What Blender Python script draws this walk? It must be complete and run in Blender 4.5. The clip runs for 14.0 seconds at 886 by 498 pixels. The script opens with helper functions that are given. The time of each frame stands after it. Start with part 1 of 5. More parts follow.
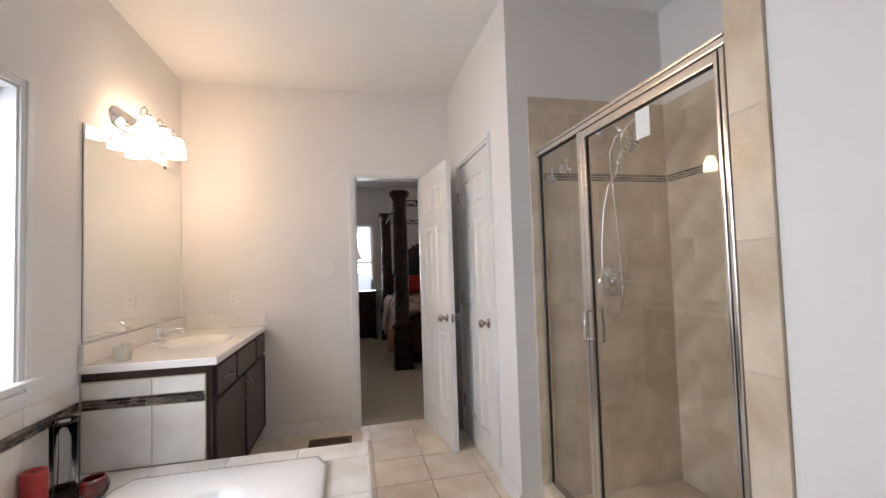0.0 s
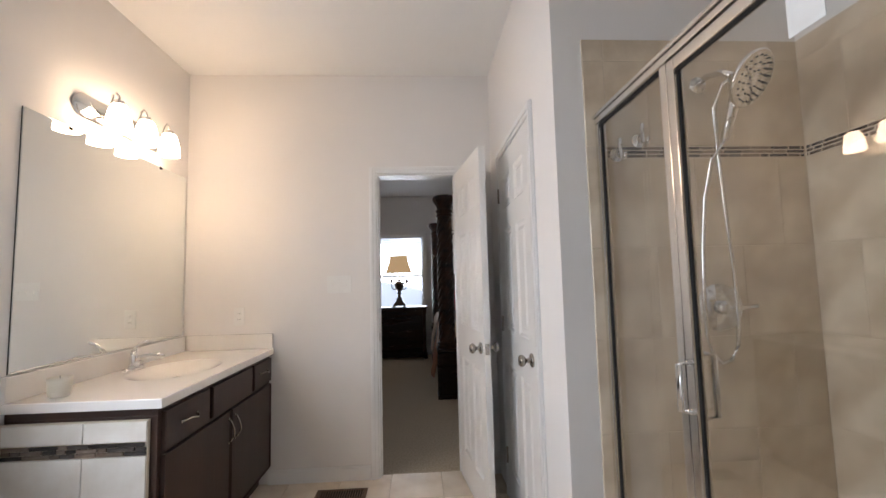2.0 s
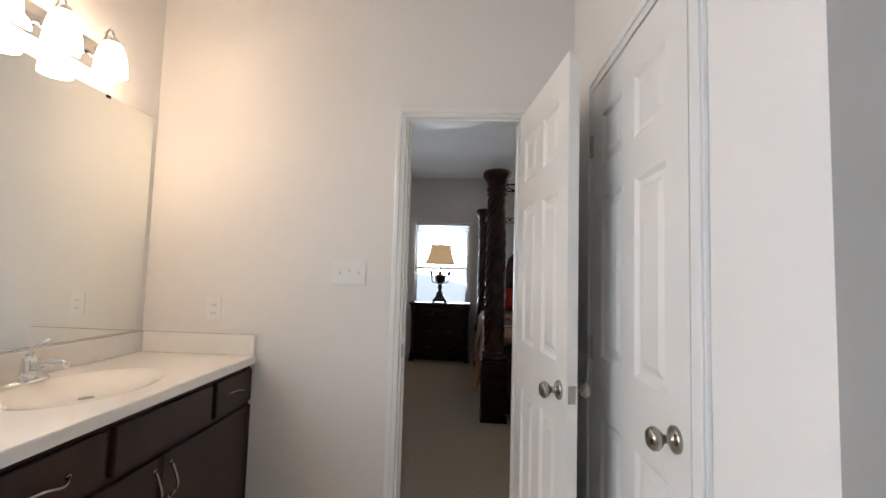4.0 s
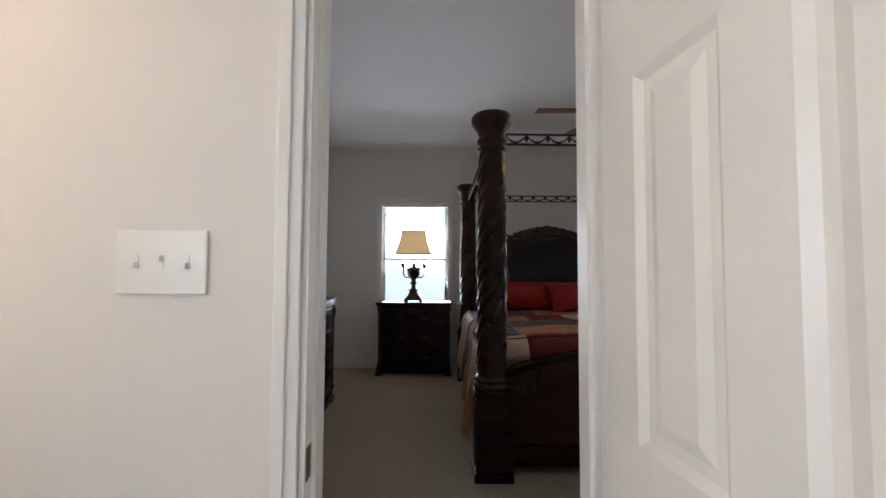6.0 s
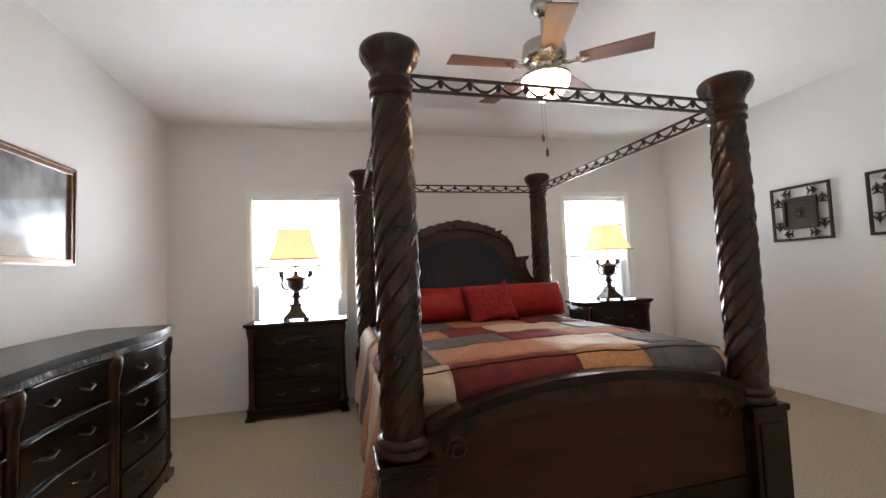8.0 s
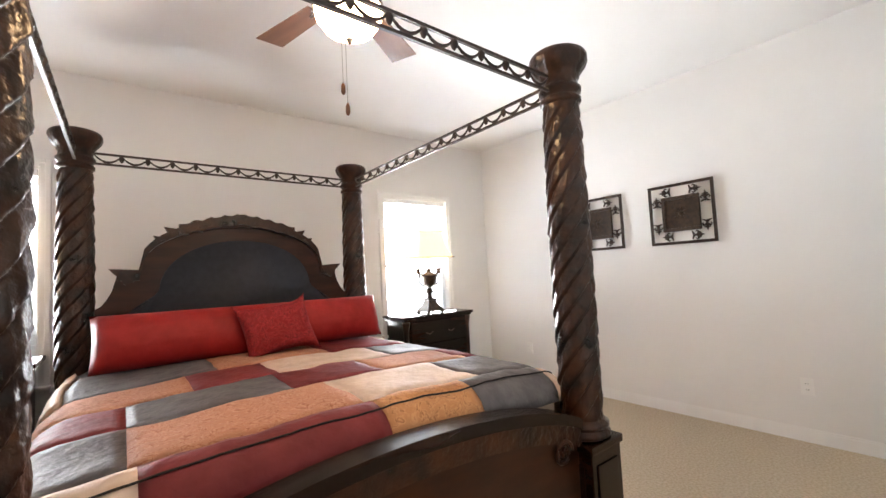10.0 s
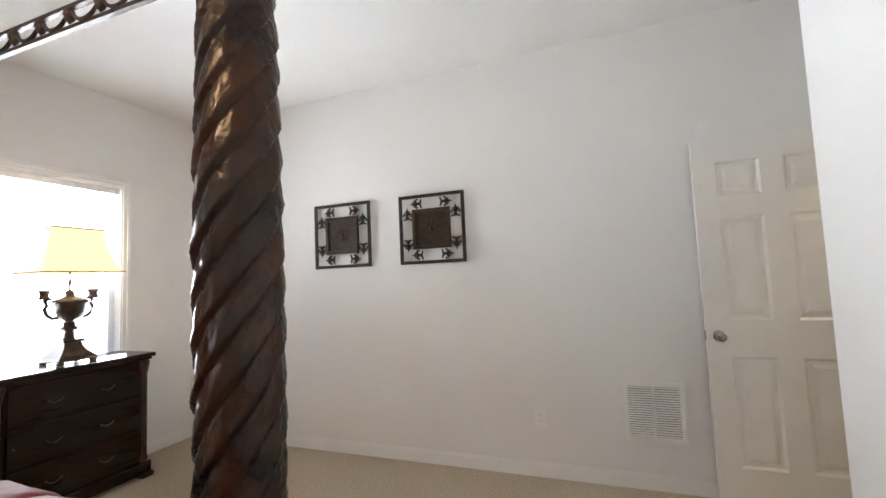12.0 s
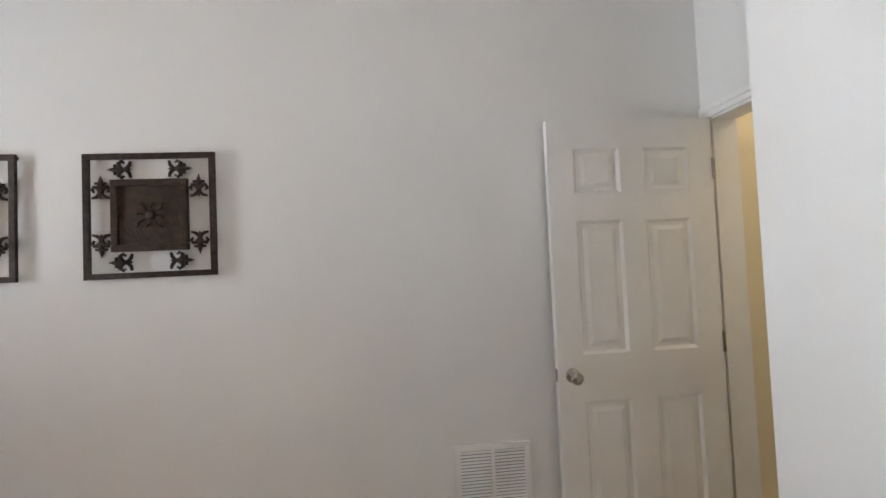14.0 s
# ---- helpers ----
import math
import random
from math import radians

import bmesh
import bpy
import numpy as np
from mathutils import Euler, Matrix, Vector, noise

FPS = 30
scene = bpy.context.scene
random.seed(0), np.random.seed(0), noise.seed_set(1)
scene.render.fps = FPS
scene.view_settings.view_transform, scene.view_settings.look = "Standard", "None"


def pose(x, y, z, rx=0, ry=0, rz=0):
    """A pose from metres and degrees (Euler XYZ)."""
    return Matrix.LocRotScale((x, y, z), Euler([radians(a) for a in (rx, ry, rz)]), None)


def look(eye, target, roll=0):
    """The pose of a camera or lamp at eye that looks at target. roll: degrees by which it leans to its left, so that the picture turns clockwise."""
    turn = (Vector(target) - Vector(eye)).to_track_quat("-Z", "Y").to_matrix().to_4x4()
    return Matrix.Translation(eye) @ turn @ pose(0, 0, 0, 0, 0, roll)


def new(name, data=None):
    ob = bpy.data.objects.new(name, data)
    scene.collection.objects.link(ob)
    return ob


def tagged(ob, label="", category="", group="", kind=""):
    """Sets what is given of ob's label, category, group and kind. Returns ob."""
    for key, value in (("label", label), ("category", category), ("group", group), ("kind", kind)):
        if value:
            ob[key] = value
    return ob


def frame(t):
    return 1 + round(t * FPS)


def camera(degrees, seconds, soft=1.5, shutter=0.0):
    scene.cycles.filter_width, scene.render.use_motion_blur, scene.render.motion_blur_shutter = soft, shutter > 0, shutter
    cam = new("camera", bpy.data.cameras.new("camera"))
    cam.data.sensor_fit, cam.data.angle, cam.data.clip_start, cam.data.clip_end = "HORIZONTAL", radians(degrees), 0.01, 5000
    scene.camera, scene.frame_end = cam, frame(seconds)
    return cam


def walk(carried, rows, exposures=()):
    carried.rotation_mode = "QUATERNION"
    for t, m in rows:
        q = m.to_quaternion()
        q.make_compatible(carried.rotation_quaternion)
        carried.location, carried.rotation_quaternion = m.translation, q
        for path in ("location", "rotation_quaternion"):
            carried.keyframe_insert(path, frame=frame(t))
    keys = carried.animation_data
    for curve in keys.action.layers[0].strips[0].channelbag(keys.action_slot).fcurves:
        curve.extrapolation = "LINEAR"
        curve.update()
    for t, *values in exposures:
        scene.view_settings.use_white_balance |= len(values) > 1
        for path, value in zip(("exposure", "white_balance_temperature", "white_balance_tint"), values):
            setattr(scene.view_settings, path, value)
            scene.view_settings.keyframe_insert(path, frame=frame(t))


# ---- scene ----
cam = camera(94.1, 14.0)
PATH = [
    (0, (-0.08, -3.428, 1.278), (0.352, -1.477, 1.361), -1.8),
    (0.5, (0.006, -3.307, 1.276), (0.373, -1.344, 1.38), -2.2),
    (1, (0.079, -3.164, 1.274), (0.384, -1.191, 1.4), -2.0),
    (1.5, (0.18, -3.004, 1.278), (0.396, -1.021, 1.426), -1.9),
    (2, (0.241, -2.844, 1.282), (0.355, -0.853, 1.439), -1.4),
    (2.5, (0.28, -2.641, 1.283), (0.307, -0.648, 1.439), -0.5),
    (3, (0.296, -2.434, 1.282), (0.242, -0.441, 1.434), 0.3),
    (3.5, (0.28, -2.218, 1.281), (0.176, -0.226, 1.422), 1.3),
    (3.7, (0.266, -2.122, 1.278), (0.155, -0.129, 1.414), 1.6),
    (6, (0.2, -0.759, 1.27), (0.216, 1.239, 1.367), 0.3),
    (6.5, (0.181, -0.509, 1.278), (0.295, 1.485, 1.383), -0.4),
    (7, (0.196, -0.256, 1.272), (0.42, 1.728, 1.386), -1.5),
    (7.2, (0.209, -0.173, 1.268), (0.484, 1.805, 1.386), -1.8),
    (9.3, (0.578, 0.582, 1.285), (1.512, 2.347, 1.388), -2.9),
    (9.5, (0.635, 0.657, 1.281), (1.655, 2.373, 1.393), -3.1),
    (10, (0.762, 0.758, 1.268), (1.988, 2.334, 1.391), -2.9),
    (10.5, (0.964, 0.871, 1.279), (2.394, 2.263, 1.403), -2.6),
    (11, (1.181, 0.957, 1.299), (2.808, 2.114, 1.429), -2.5),
    (11.5, (1.435, 1.064, 1.312), (3.208, 1.979, 1.441), -2.5),
    (12, (1.66, 1.136, 1.312), (3.535, 1.82, 1.452), -2.5),
    (12.5, (1.9, 1.188, 1.312), (3.845, 1.63, 1.46), -2.6),
    (13, (2.149, 1.23, 1.339), (4.134, 1.444, 1.469), -2.7),
    (13.5, (2.41, 1.232, 1.384), (4.407, 1.242, 1.495), -2.6),
    (14, (2.657, 1.203, 1.432), (4.647, 1.018, 1.496), -2.5),
]
EXPOSURES = [
    (0, 0.15, 6450, 16), (3.5, 0.1, 6250, 12), (6.0, 0.3, 6250, 11), (6.5, 0.42, 6200, 11), (7.0, 1.05, 6600, 12), (7.2, 1.3, 6700, 12),
    (9.3, 2.15, 6700, 12), (10, 2.6, 6850, 13), (11, 2.5, 6800, 13), (12, 2.2, 6600, 11), (13, 2.12, 6600, 12), (14, 1.9, 6600, 12)]
walk(cam, [(t, look(eye, target, roll)) for t, eye, target, roll in PATH], EXPOSURES)

# ---- world and light ----
world = bpy.data.worlds.new("world")
scene.world = world
world.use_nodes = True
sky = world.node_tree.nodes.new("ShaderNodeTexSky")
sky.sky_type, sky.sun_disc, sky.sun_elevation, sky.sun_rotation = "NISHITA", False, radians(40), radians(180)
world.node_tree.links.new(sky.outputs[0], world.node_tree.nodes["Background"].inputs[0])
world.node_tree.nodes["Background"].inputs[1].default_value = 0.1


def area_lamp(name, place, target, w, h, power, color, spread=180):
    data = bpy.data.lights.new(name, "AREA")
    data.shape, data.size, data.size_y, data.energy, data.color = "RECTANGLE", w, h, power, color
    data.spread = radians(spread)
    ob = new(name, data)
    ob.matrix_world = look(place, target)
    return ob


DAY = (0.86, 0.93, 1.0)
BATH_DAY, BED_DAY = 25, 23
area_lamp("daylight_bath", (-1.62, -2.16, 1.45), (0, -2.0, 0.55), 1.15, 1.10, BATH_DAY, DAY)
area_lamp("daylight_bed_one", (-0.125, 4.80, 1.40), (0.15, 2.7, 2.72), 0.86, 1.48, BED_DAY, DAY, 118)
area_lamp("daylight_bed_two", (3.40, 4.80, 1.40), (2.70, 2.7, 2.72), 0.86, 1.48, BED_DAY, DAY, 112)
# the last value drives the added, unseen hallway light
VANITY_GLOW, FAN_GLOW, LAMP_GLOW, HALL_FILL = 22, 9.0, 0.34, 8


# ---- materials ----
def material(name, color, rough=0.5, metal=0.0, second=None, scale=8.0, detail=4.0, bump=0.0, bump_scale=60.0, coat=0.0,
             emit=None, power=0.0, vary=0.0, stretch=(1, 1, 1), spec=0.5, rough_var=0.0):
    m = bpy.data.materials.new(name)
    m.use_nodes = True
    nt = m.node_tree
    b = nt.nodes["Principled BSDF"]
    b.inputs["Base Color"].default_value = (*color, 1)
    b.inputs["Roughness"].default_value, b.inputs["Metallic"].default_value = rough, metal
    b.inputs["Coat Weight"].default_value, b.inputs["Coat Roughness"].default_value = coat, 0.08
    b.inputs["Specular IOR Level"].default_value = spec
    co = nt.nodes.new("ShaderNodeTexCoord")
    mp = nt.nodes.new("ShaderNodeMapping")
    mp.inputs["Scale"].default_value = stretch
    nt.links.new(co.outputs["Object"], mp.inputs[0])
    out = None
    if second:
        n = nt.nodes.new("ShaderNodeTexNoise")
        n.inputs["Scale"].default_value, n.inputs["Detail"].default_value = scale, detail
        nt.links.new(mp.outputs[0], n.inputs["Vector"])
        r = nt.nodes.new("ShaderNodeValToRGB")
        r.color_ramp.elements[0].position, r.color_ramp.elements[1].position = 0.36, 0.66
        r.color_ramp.elements[0].color, r.color_ramp.elements[1].color = (*color, 1), (*second, 1)
        nt.links.new(n.outputs[0], r.inputs[0])
        out = r.outputs[0]
        if rough_var:
            mr = nt.nodes.new("ShaderNodeMapRange")
            mr.inputs["To Min"].default_value, mr.inputs["To Max"].default_value = rough - rough_var, rough + rough_var
            nt.links.new(n.outputs[0], mr.inputs[0])
            nt.links.new(mr.outputs[0], b.inputs["Roughness"])
    if vary:
        info = nt.nodes.new("ShaderNodeObjectInfo")
        h = nt.nodes.new("ShaderNodeHueSaturation")
        mr = nt.nodes.new("ShaderNodeMapRange")
        mr.inputs["To Min"].default_value, mr.inputs["To Max"].default_value = 1 - vary, 1 + vary
        nt.links.new(info.outputs["Random"], mr.inputs[0])
        nt.links.new(mr.outputs[0], h.inputs["Value"])
        h.inputs["Color"].default_value = (*color, 1)
        if out:
            nt.links.new(out, h.inputs["Color"])
        out = h.outputs[0]
    if out:
        nt.links.new(out, b.inputs["Base Color"])
    if bump:
        n2 = nt.nodes.new("ShaderNodeTexNoise")
        n2.inputs["Scale"].default_value, n2.inputs["Detail"].default_value = bump_scale, 3
        nt.links.new(mp.outputs[0], n2.inputs["Vector"])
        bp = nt.nodes.new("ShaderNodeBump")
        bp.inputs["Strength"].default_value, bp.inputs["Distance"].default_value = bump, 0.01
        nt.links.new(n2.outputs[0], bp.inputs["Height"])
        nt.links.new(bp.outputs[0], b.inputs["Normal"])
    if emit:
        b.inputs["Emission Color"].default_value, b.inputs["Emission Strength"].default_value = (*emit, 1), power
    return m


def glass_material(name, color=(1, 1, 1), ior=1.45, rough=0.0):
    m = material(name, color, rough)
    b = m.node_tree.nodes["Principled BSDF"]
    b.inputs["Transmission Weight"].default_value, b.inputs["IOR"].default_value = 1.0, ior
    return m


def paisley(name, ground, figure, dark, scale):
    m = material(name, ground, 0.8, bump=0.8, bump_scale=32, spec=0.2)
    nt = m.node_tree
    co = nt.nodes.new("ShaderNodeTexCoord")
    n = nt.nodes.new("ShaderNodeTexNoise")
    n.inputs["Scale"].default_value, n.inputs["Detail"].default_value, n.inputs["Distortion"].default_value = scale, 2, 2.2
    nt.links.new(co.outputs["Object"], n.inputs["Vector"])
    r = nt.nodes.new("ShaderNodeValToRGB")
    e = r.color_ramp.elements
    e[0].position, e[0].color = 0.40, (*ground, 1)
    e[1].position, e[1].color = 0.60, (*ground, 1)
    for p, c in ((0.45, figure), (0.50, dark), (0.54, figure)):
        k = e.new(p)
        k.color = (*c, 1)
    nt.links.new(n.outputs[0], r.inputs[0])
    nt.links.new(r.outputs[0], nt.nodes["Principled BSDF"].inputs["Base Color"])
    return m


WALL = material("wall_paint", (0.80, 0.78, 0.76), 0.62, second=(0.82, 0.80, 0.78), scale=1.2, bump=0.06, bump_scale=220)
WALL_BED = material("bedroom_paint", (0.79, 0.785, 0.772), 0.62, second=(0.81, 0.805, 0.79), scale=1.0, bump=0.06, bump_scale=220)
HALL = material("hall_paint", (0.80, 0.72, 0.54), 0.6, second=(0.82, 0.75, 0.58), scale=2, bump=0.05, bump_scale=200)
CEIL = material("ceiling_paint", (0.84, 0.835, 0.82), 0.8, second=(0.86, 0.855, 0.84), scale=2, bump=0.1, bump_scale=150)
TRIM = material("trim_paint", (0.82, 0.82, 0.81), 0.35, second=(0.84, 0.84, 0.83), scale=6, bump=0.03, bump_scale=40)
DOOR = material("door_paint", (0.80, 0.79, 0.77), 0.38, second=(0.83, 0.82, 0.80), scale=5, bump=0.05, bump_scale=90)
PLASTIC = material("white_plastic", (0.82, 0.82, 0.80), 0.3, second=(0.84, 0.84, 0.82), scale=20)
CARPET = material("carpet", (0.48, 0.40, 0.295), 0.95, second=(0.61, 0.525, 0.405), scale=70, bump=0.9, bump_scale=260, spec=0.1)
TILEGROUT = material("shower_grout", (0.56, 0.47, 0.36), 0.85, second=(0.62, 0.53, 0.41), scale=30)
GROUT = material("grout", (0.58, 0.50, 0.40), 0.9, second=(0.64, 0.56, 0.45), scale=30)
FLOORTILE = material("floor_tile", (0.66, 0.56, 0.44), 0.30, second=(0.80, 0.715, 0.60), scale=5, detail=8, bump=0.05, vary=0.06)
SHOWERTILE = material("shower_tile", (0.54, 0.435, 0.315), 0.22, second=(0.73, 0.63, 0.49), scale=5.5, detail=8, bump=0.04, vary=0.03)
DECKTILE = material("deck_tile", (0.70, 0.65, 0.58), 0.28, second=(0.86, 0.84, 0.80), scale=5, detail=8, bump=0.04, vary=0.04)
MOSAIC = material("mosaic_dark", (0.035, 0.03, 0.03), 0.15, second=(0.10, 0.085, 0.075), scale=20, vary=0.55, coat=0.4)
MOSAIC_B = material("mosaic_brown", (0.14, 0.10, 0.075), 0.18, second=(0.24, 0.19, 0.15), scale=20, vary=0.4, coat=0.4)
ACRYLIC = material("white_acrylic", (0.84, 0.84, 0.83), 0.12, second=(0.86, 0.86, 0.85), scale=3, coat=0.5)
MARBLE = material("cultured_marble", (0.84, 0.81, 0.77), 0.14, second=(0.87, 0.85, 0.81), scale=4, coat=0.5)
CABINET = material("espresso_wood", (0.028, 0.013, 0.009), 0.35, second=(0.050, 0.024, 0.016), scale=9, stretch=(1, 1, 0.12), bump=0.05, bump_scale=50)
CHROME = material("chrome", (0.80, 0.80, 0.80), 0.1, 1.0, second=(0.85, 0.85, 0.85), scale=30)
NICKEL = material("brushed_nickel", (0.40, 0.37, 0.33), 0.25, 1.0, second=(0.46, 0.43, 0.39), scale=40, stretch=(1, 1, 6))
ALU = material("polished_aluminium", (0.76, 0.75, 0.73), 0.2, 1.0, second=(0.82, 0.81, 0.79), scale=30, stretch=(1, 1, 0.1))
GASKET = material("black_gasket", (0.012, 0.012, 0.012), 0.6)
GLASS = glass_material("clear_glass")
SHOWERGLASS = glass_material("shower_glass", (0.96, 0.95, 0.92))
CLEAR = glass_material("clear_plastic", (0.97, 0.98, 1), 1.15, 0.0)
MIRROR = material("mirror_silver", (0.90, 0.92, 0.90), 0.0, 1.0)
SHADEGLOW = material("frosted_shade_lit", (0.9, 0.88, 0.84), 0.4, emit=(1.0, 0.72, 0.47), power=VANITY_GLOW)
BOWLGLOW = material("alabaster_bowl_lit", (0.9, 0.85, 0.75), 0.4, second=(0.8, 0.7, 0.55), scale=8, emit=(1.0, 0.66, 0.36), power=FAN_GLOW)
LAMPSHADE = material("fabric_shade_lit", (0.72, 0.58, 0.36), 0.8, second=(0.62, 0.48, 0.28), scale=90, bump=0.2, bump_scale=200, emit=(1.0, 0.66, 0.32), power=LAMP_GLOW)
SHADETRIM = material("shade_braid", (0.20, 0.12, 0.06), 0.7, second=(0.28, 0.18, 0.09), scale=60)
BRONZE = material("aged_bronze", (0.026, 0.017, 0.012), 0.42, 0.4, second=(0.062, 0.036, 0.022), scale=30, bump=0.3, bump_scale=80)
IRON = material("dark_iron", (0.018, 0.012, 0.010), 0.45, 0.4, second=(0.05, 0.03, 0.022), scale=40, bump=0.2, bump_scale=120)
WOOD = material("carved_dark_wood", (0.008, 0.0035, 0.0022), 0.30, second=(0.050, 0.016, 0.005), scale=9, detail=6, bump=0.7, bump_scale=34, coat=0.12, rough_var=0.08, spec=0.3)
WOODFLAT = material("dark_veneer", (0.007, 0.0032, 0.0022), 0.26, second=(0.020, 0.0085, 0.0045), scale=6, detail=6, stretch=(0.25, 1, 2), bump=0.05, bump_scale=60, coat=0.06, spec=0.25)
PANELWOOD = material("burl_panel", (0.020, 0.006, 0.0025), 0.34, second=(0.044, 0.013, 0.0045), scale=8, detail=7, stretch=(0.4, 1, 2), coat=0.08, spec=0.25)
LEATHER = material("black_upholstery", (0.010, 0.012, 0.018), 0.7, second=(0.018, 0.020, 0.028), scale=20, bump=0.2, bump_scale=120)
BLADE = material("fan_blade_walnut", (0.11, 0.045, 0.022), 0.5, second=(0.19, 0.085, 0.045), scale=10, stretch=(0.15, 1, 1), spec=0.25)
RED = material("red_satin", (0.26, 0.010, 0.009), 0.55, second=(0.32, 0.016, 0.013), scale=12, bump=0.25, bump_scale=25, spec=0.25)
REDPAT = paisley("red_damask", (0.22, 0.014, 0.016), (0.33, 0.03, 0.03), (0.13, 0.01, 0.012), 13)
BURG = material("burgundy_cloth", (0.125, 0.016, 0.017), 0.65, second=(0.165, 0.024, 0.024), scale=10, bump=0.6, bump_scale=26, spec=0.2)
SLATE = material("slate_cloth", (0.085, 0.078, 0.080), 0.6, second=(0.125, 0.115, 0.115), scale=12, bump=0.8, bump_scale=26, spec=0.2)
CREAM = material("cream_cloth", (0.47, 0.345, 0.26), 0.65, second=(0.55, 0.415, 0.32), scale=12, bump=0.7, bump_scale=26, spec=0.2)
PAIS = paisley("copper_paisley", (0.37, 0.165, 0.095), (0.45, 0.23, 0.14), (0.26, 0.085, 0.04), 13)
PAISGOLD = paisley("gold_paisley", (0.38, 0.175, 0.075), (0.46, 0.23, 0.10), (0.24, 0.10, 0.045), 13)
SHEET = material("bed_linen", (0.35, 0.27, 0.2), 0.8, second=(0.4, 0.31, 0.24), scale=15, bump=0.2)
REDWAX = material("red_wax", (0.36, 0.022, 0.018), 0.4, second=(0.44, 0.04, 0.03), scale=14, bump=0.1)
REDGLASS = material("dark_red_glass", (0.10, 0.004, 0.008), 0.08, second=(0.17, 0.008, 0.012), scale=25, coat=0.8)
WAX = material("white_wax", (0.74, 0.70, 0.60), 0.4, second=(0.78, 0.74, 0.65), scale=10)
SALT = material("salt_crystal_lit", (0.6, 0.16, 0.04), 0.5, second=(0.8, 0.34, 0.12), scale=9, bump=0.6, bump_scale=18, emit=(1.0, 0.20, 0.02), power=0.75)
FLAME = material("candle_flame", (1, 0.6, 0.2), 0.5, emit=(1.0, 0.55, 0.18), power=20)
PRINT = material("grey_floral_print", (0.10, 0.10, 0.105), 0.6, second=(0.36, 0.36, 0.36), scale=5.5, detail=7, coat=1.0)
GILT = material("gilt_frame", (0.13, 0.065, 0.028), 0.32, 0.3, second=(0.24, 0.125, 0.05), scale=20, coat=0.3)
PAPER = material("white_paper", (0.80, 0.81, 0.80), 0.6, second=(0.84, 0.85, 0.84), scale=20)
VENTBROWN = material("bronze_register", (0.10, 0.055, 0.028), 0.4, 0.5, second=(0.15, 0.085, 0.045), scale=20)
VENTGREY = material("grille_gap_shade", (0.30, 0.30, 0.30), 0.8, second=(0.36, 0.36, 0.36), scale=40)
BLACK = material("black_void", (0.01, 0.01, 0.01), 0.9)
BLIND = material("blind_vinyl", (0.80, 0.82, 0.84), 0.5, second=(0.83, 0.85, 0.87), scale=10)


# ---- mesh helpers ----
def mesh_of(bm, smooth=False):
    me = bpy.data.meshes.new("mesh")
    bmesh.ops.recalc_face_normals(bm, faces=bm.faces)
    if smooth:
        for f in bm.faces:
            f.smooth = True
    bm.to_mesh(me)
    bm.free()
    return me


def part(name, bm, mat, parent=None, label="", smooth=False):
    ob = new(name, mesh_of(bm, smooth))
    ob.data.materials.append(mat)
    if parent:
        ob.parent = parent
    if label:
        ob["label"] = label
    return ob


def thing(name, label, category, group="", kind="", at=(0, 0, 0), turn=0):
    ob = new(name)
    ob.empty_display_size = 0.1
    ob.matrix_basis = pose(*at, 0, 0, turn)
    return tagged(ob, label, category, group, kind)


def box(x0, x1, y0, y1, z0, z1, bevel=0.0, bm=None, seg=2):
    own = bmesh.new()
    v = [own.verts.new((x, y, z)) for x in (x0, x1) for y in (y0, y1) for z in (z0, z1)]
    for q in ((0, 1, 3, 2), (4, 6, 7, 5), (0, 4, 5, 1), (2, 3, 7, 6), (0, 2, 6, 4), (1, 5, 7, 3)):
        own.faces.new([v[i] for i in q])
    if bevel:
        bmesh.ops.bevel(own, geom=own.edges[:], offset=bevel, segments=seg, profile=0.7, affect="EDGES")
    return merge(bm, own)


def merge(bm, own):
    if bm is None:
        return own
    me = bpy.data.meshes.new("tmp")
    own.to_mesh(me)
    own.free()
    bm.from_mesh(me)
    bpy.data.meshes.remove(me)
    return bm


def lathe(profile, n=32, at=(0, 0, 0), bm=None, axis="z", squash=1.0):
    """profile: (radius, height) pairs, turned round the axis."""
    own = bmesh.new()
    rings = []
    for r, h in profile:
        if r < 1e-5:
            rings.append([own.verts.new((0, 0, h))])
        else:
            rings.append([own.verts.new((r * math.cos(2 * math.pi * i / n), squash * r * math.sin(2 * math.pi * i / n), h)) for i in range(n)])
    for a, b in zip(rings, rings[1:]):
        for i in range(n):
            j = (i + 1) % n
            q = [a[i % len(a)], a[j % len(a)], b[j % len(b)], b[i % len(b)]]
            u = []
            for w in q:
                if w not in u:
                    u.append(w)
            if len(u) > 2:
                own.faces.new(u)
    for ring in (rings[0], rings[-1]):
        if len(ring) > 2:
            own.faces.new(ring)
    if axis == "x":
        bmesh.ops.rotate(own, verts=own.verts, cent=(0, 0, 0), matrix=Matrix.Rotation(radians(90), 3, "Y"))
    if axis == "y":
        bmesh.ops.rotate(own, verts=own.verts, cent=(0, 0, 0), matrix=Matrix.Rotation(radians(-90), 3, "X"))
    bmesh.ops.translate(own, verts=own.verts, vec=at)
    return merge(bm, own)


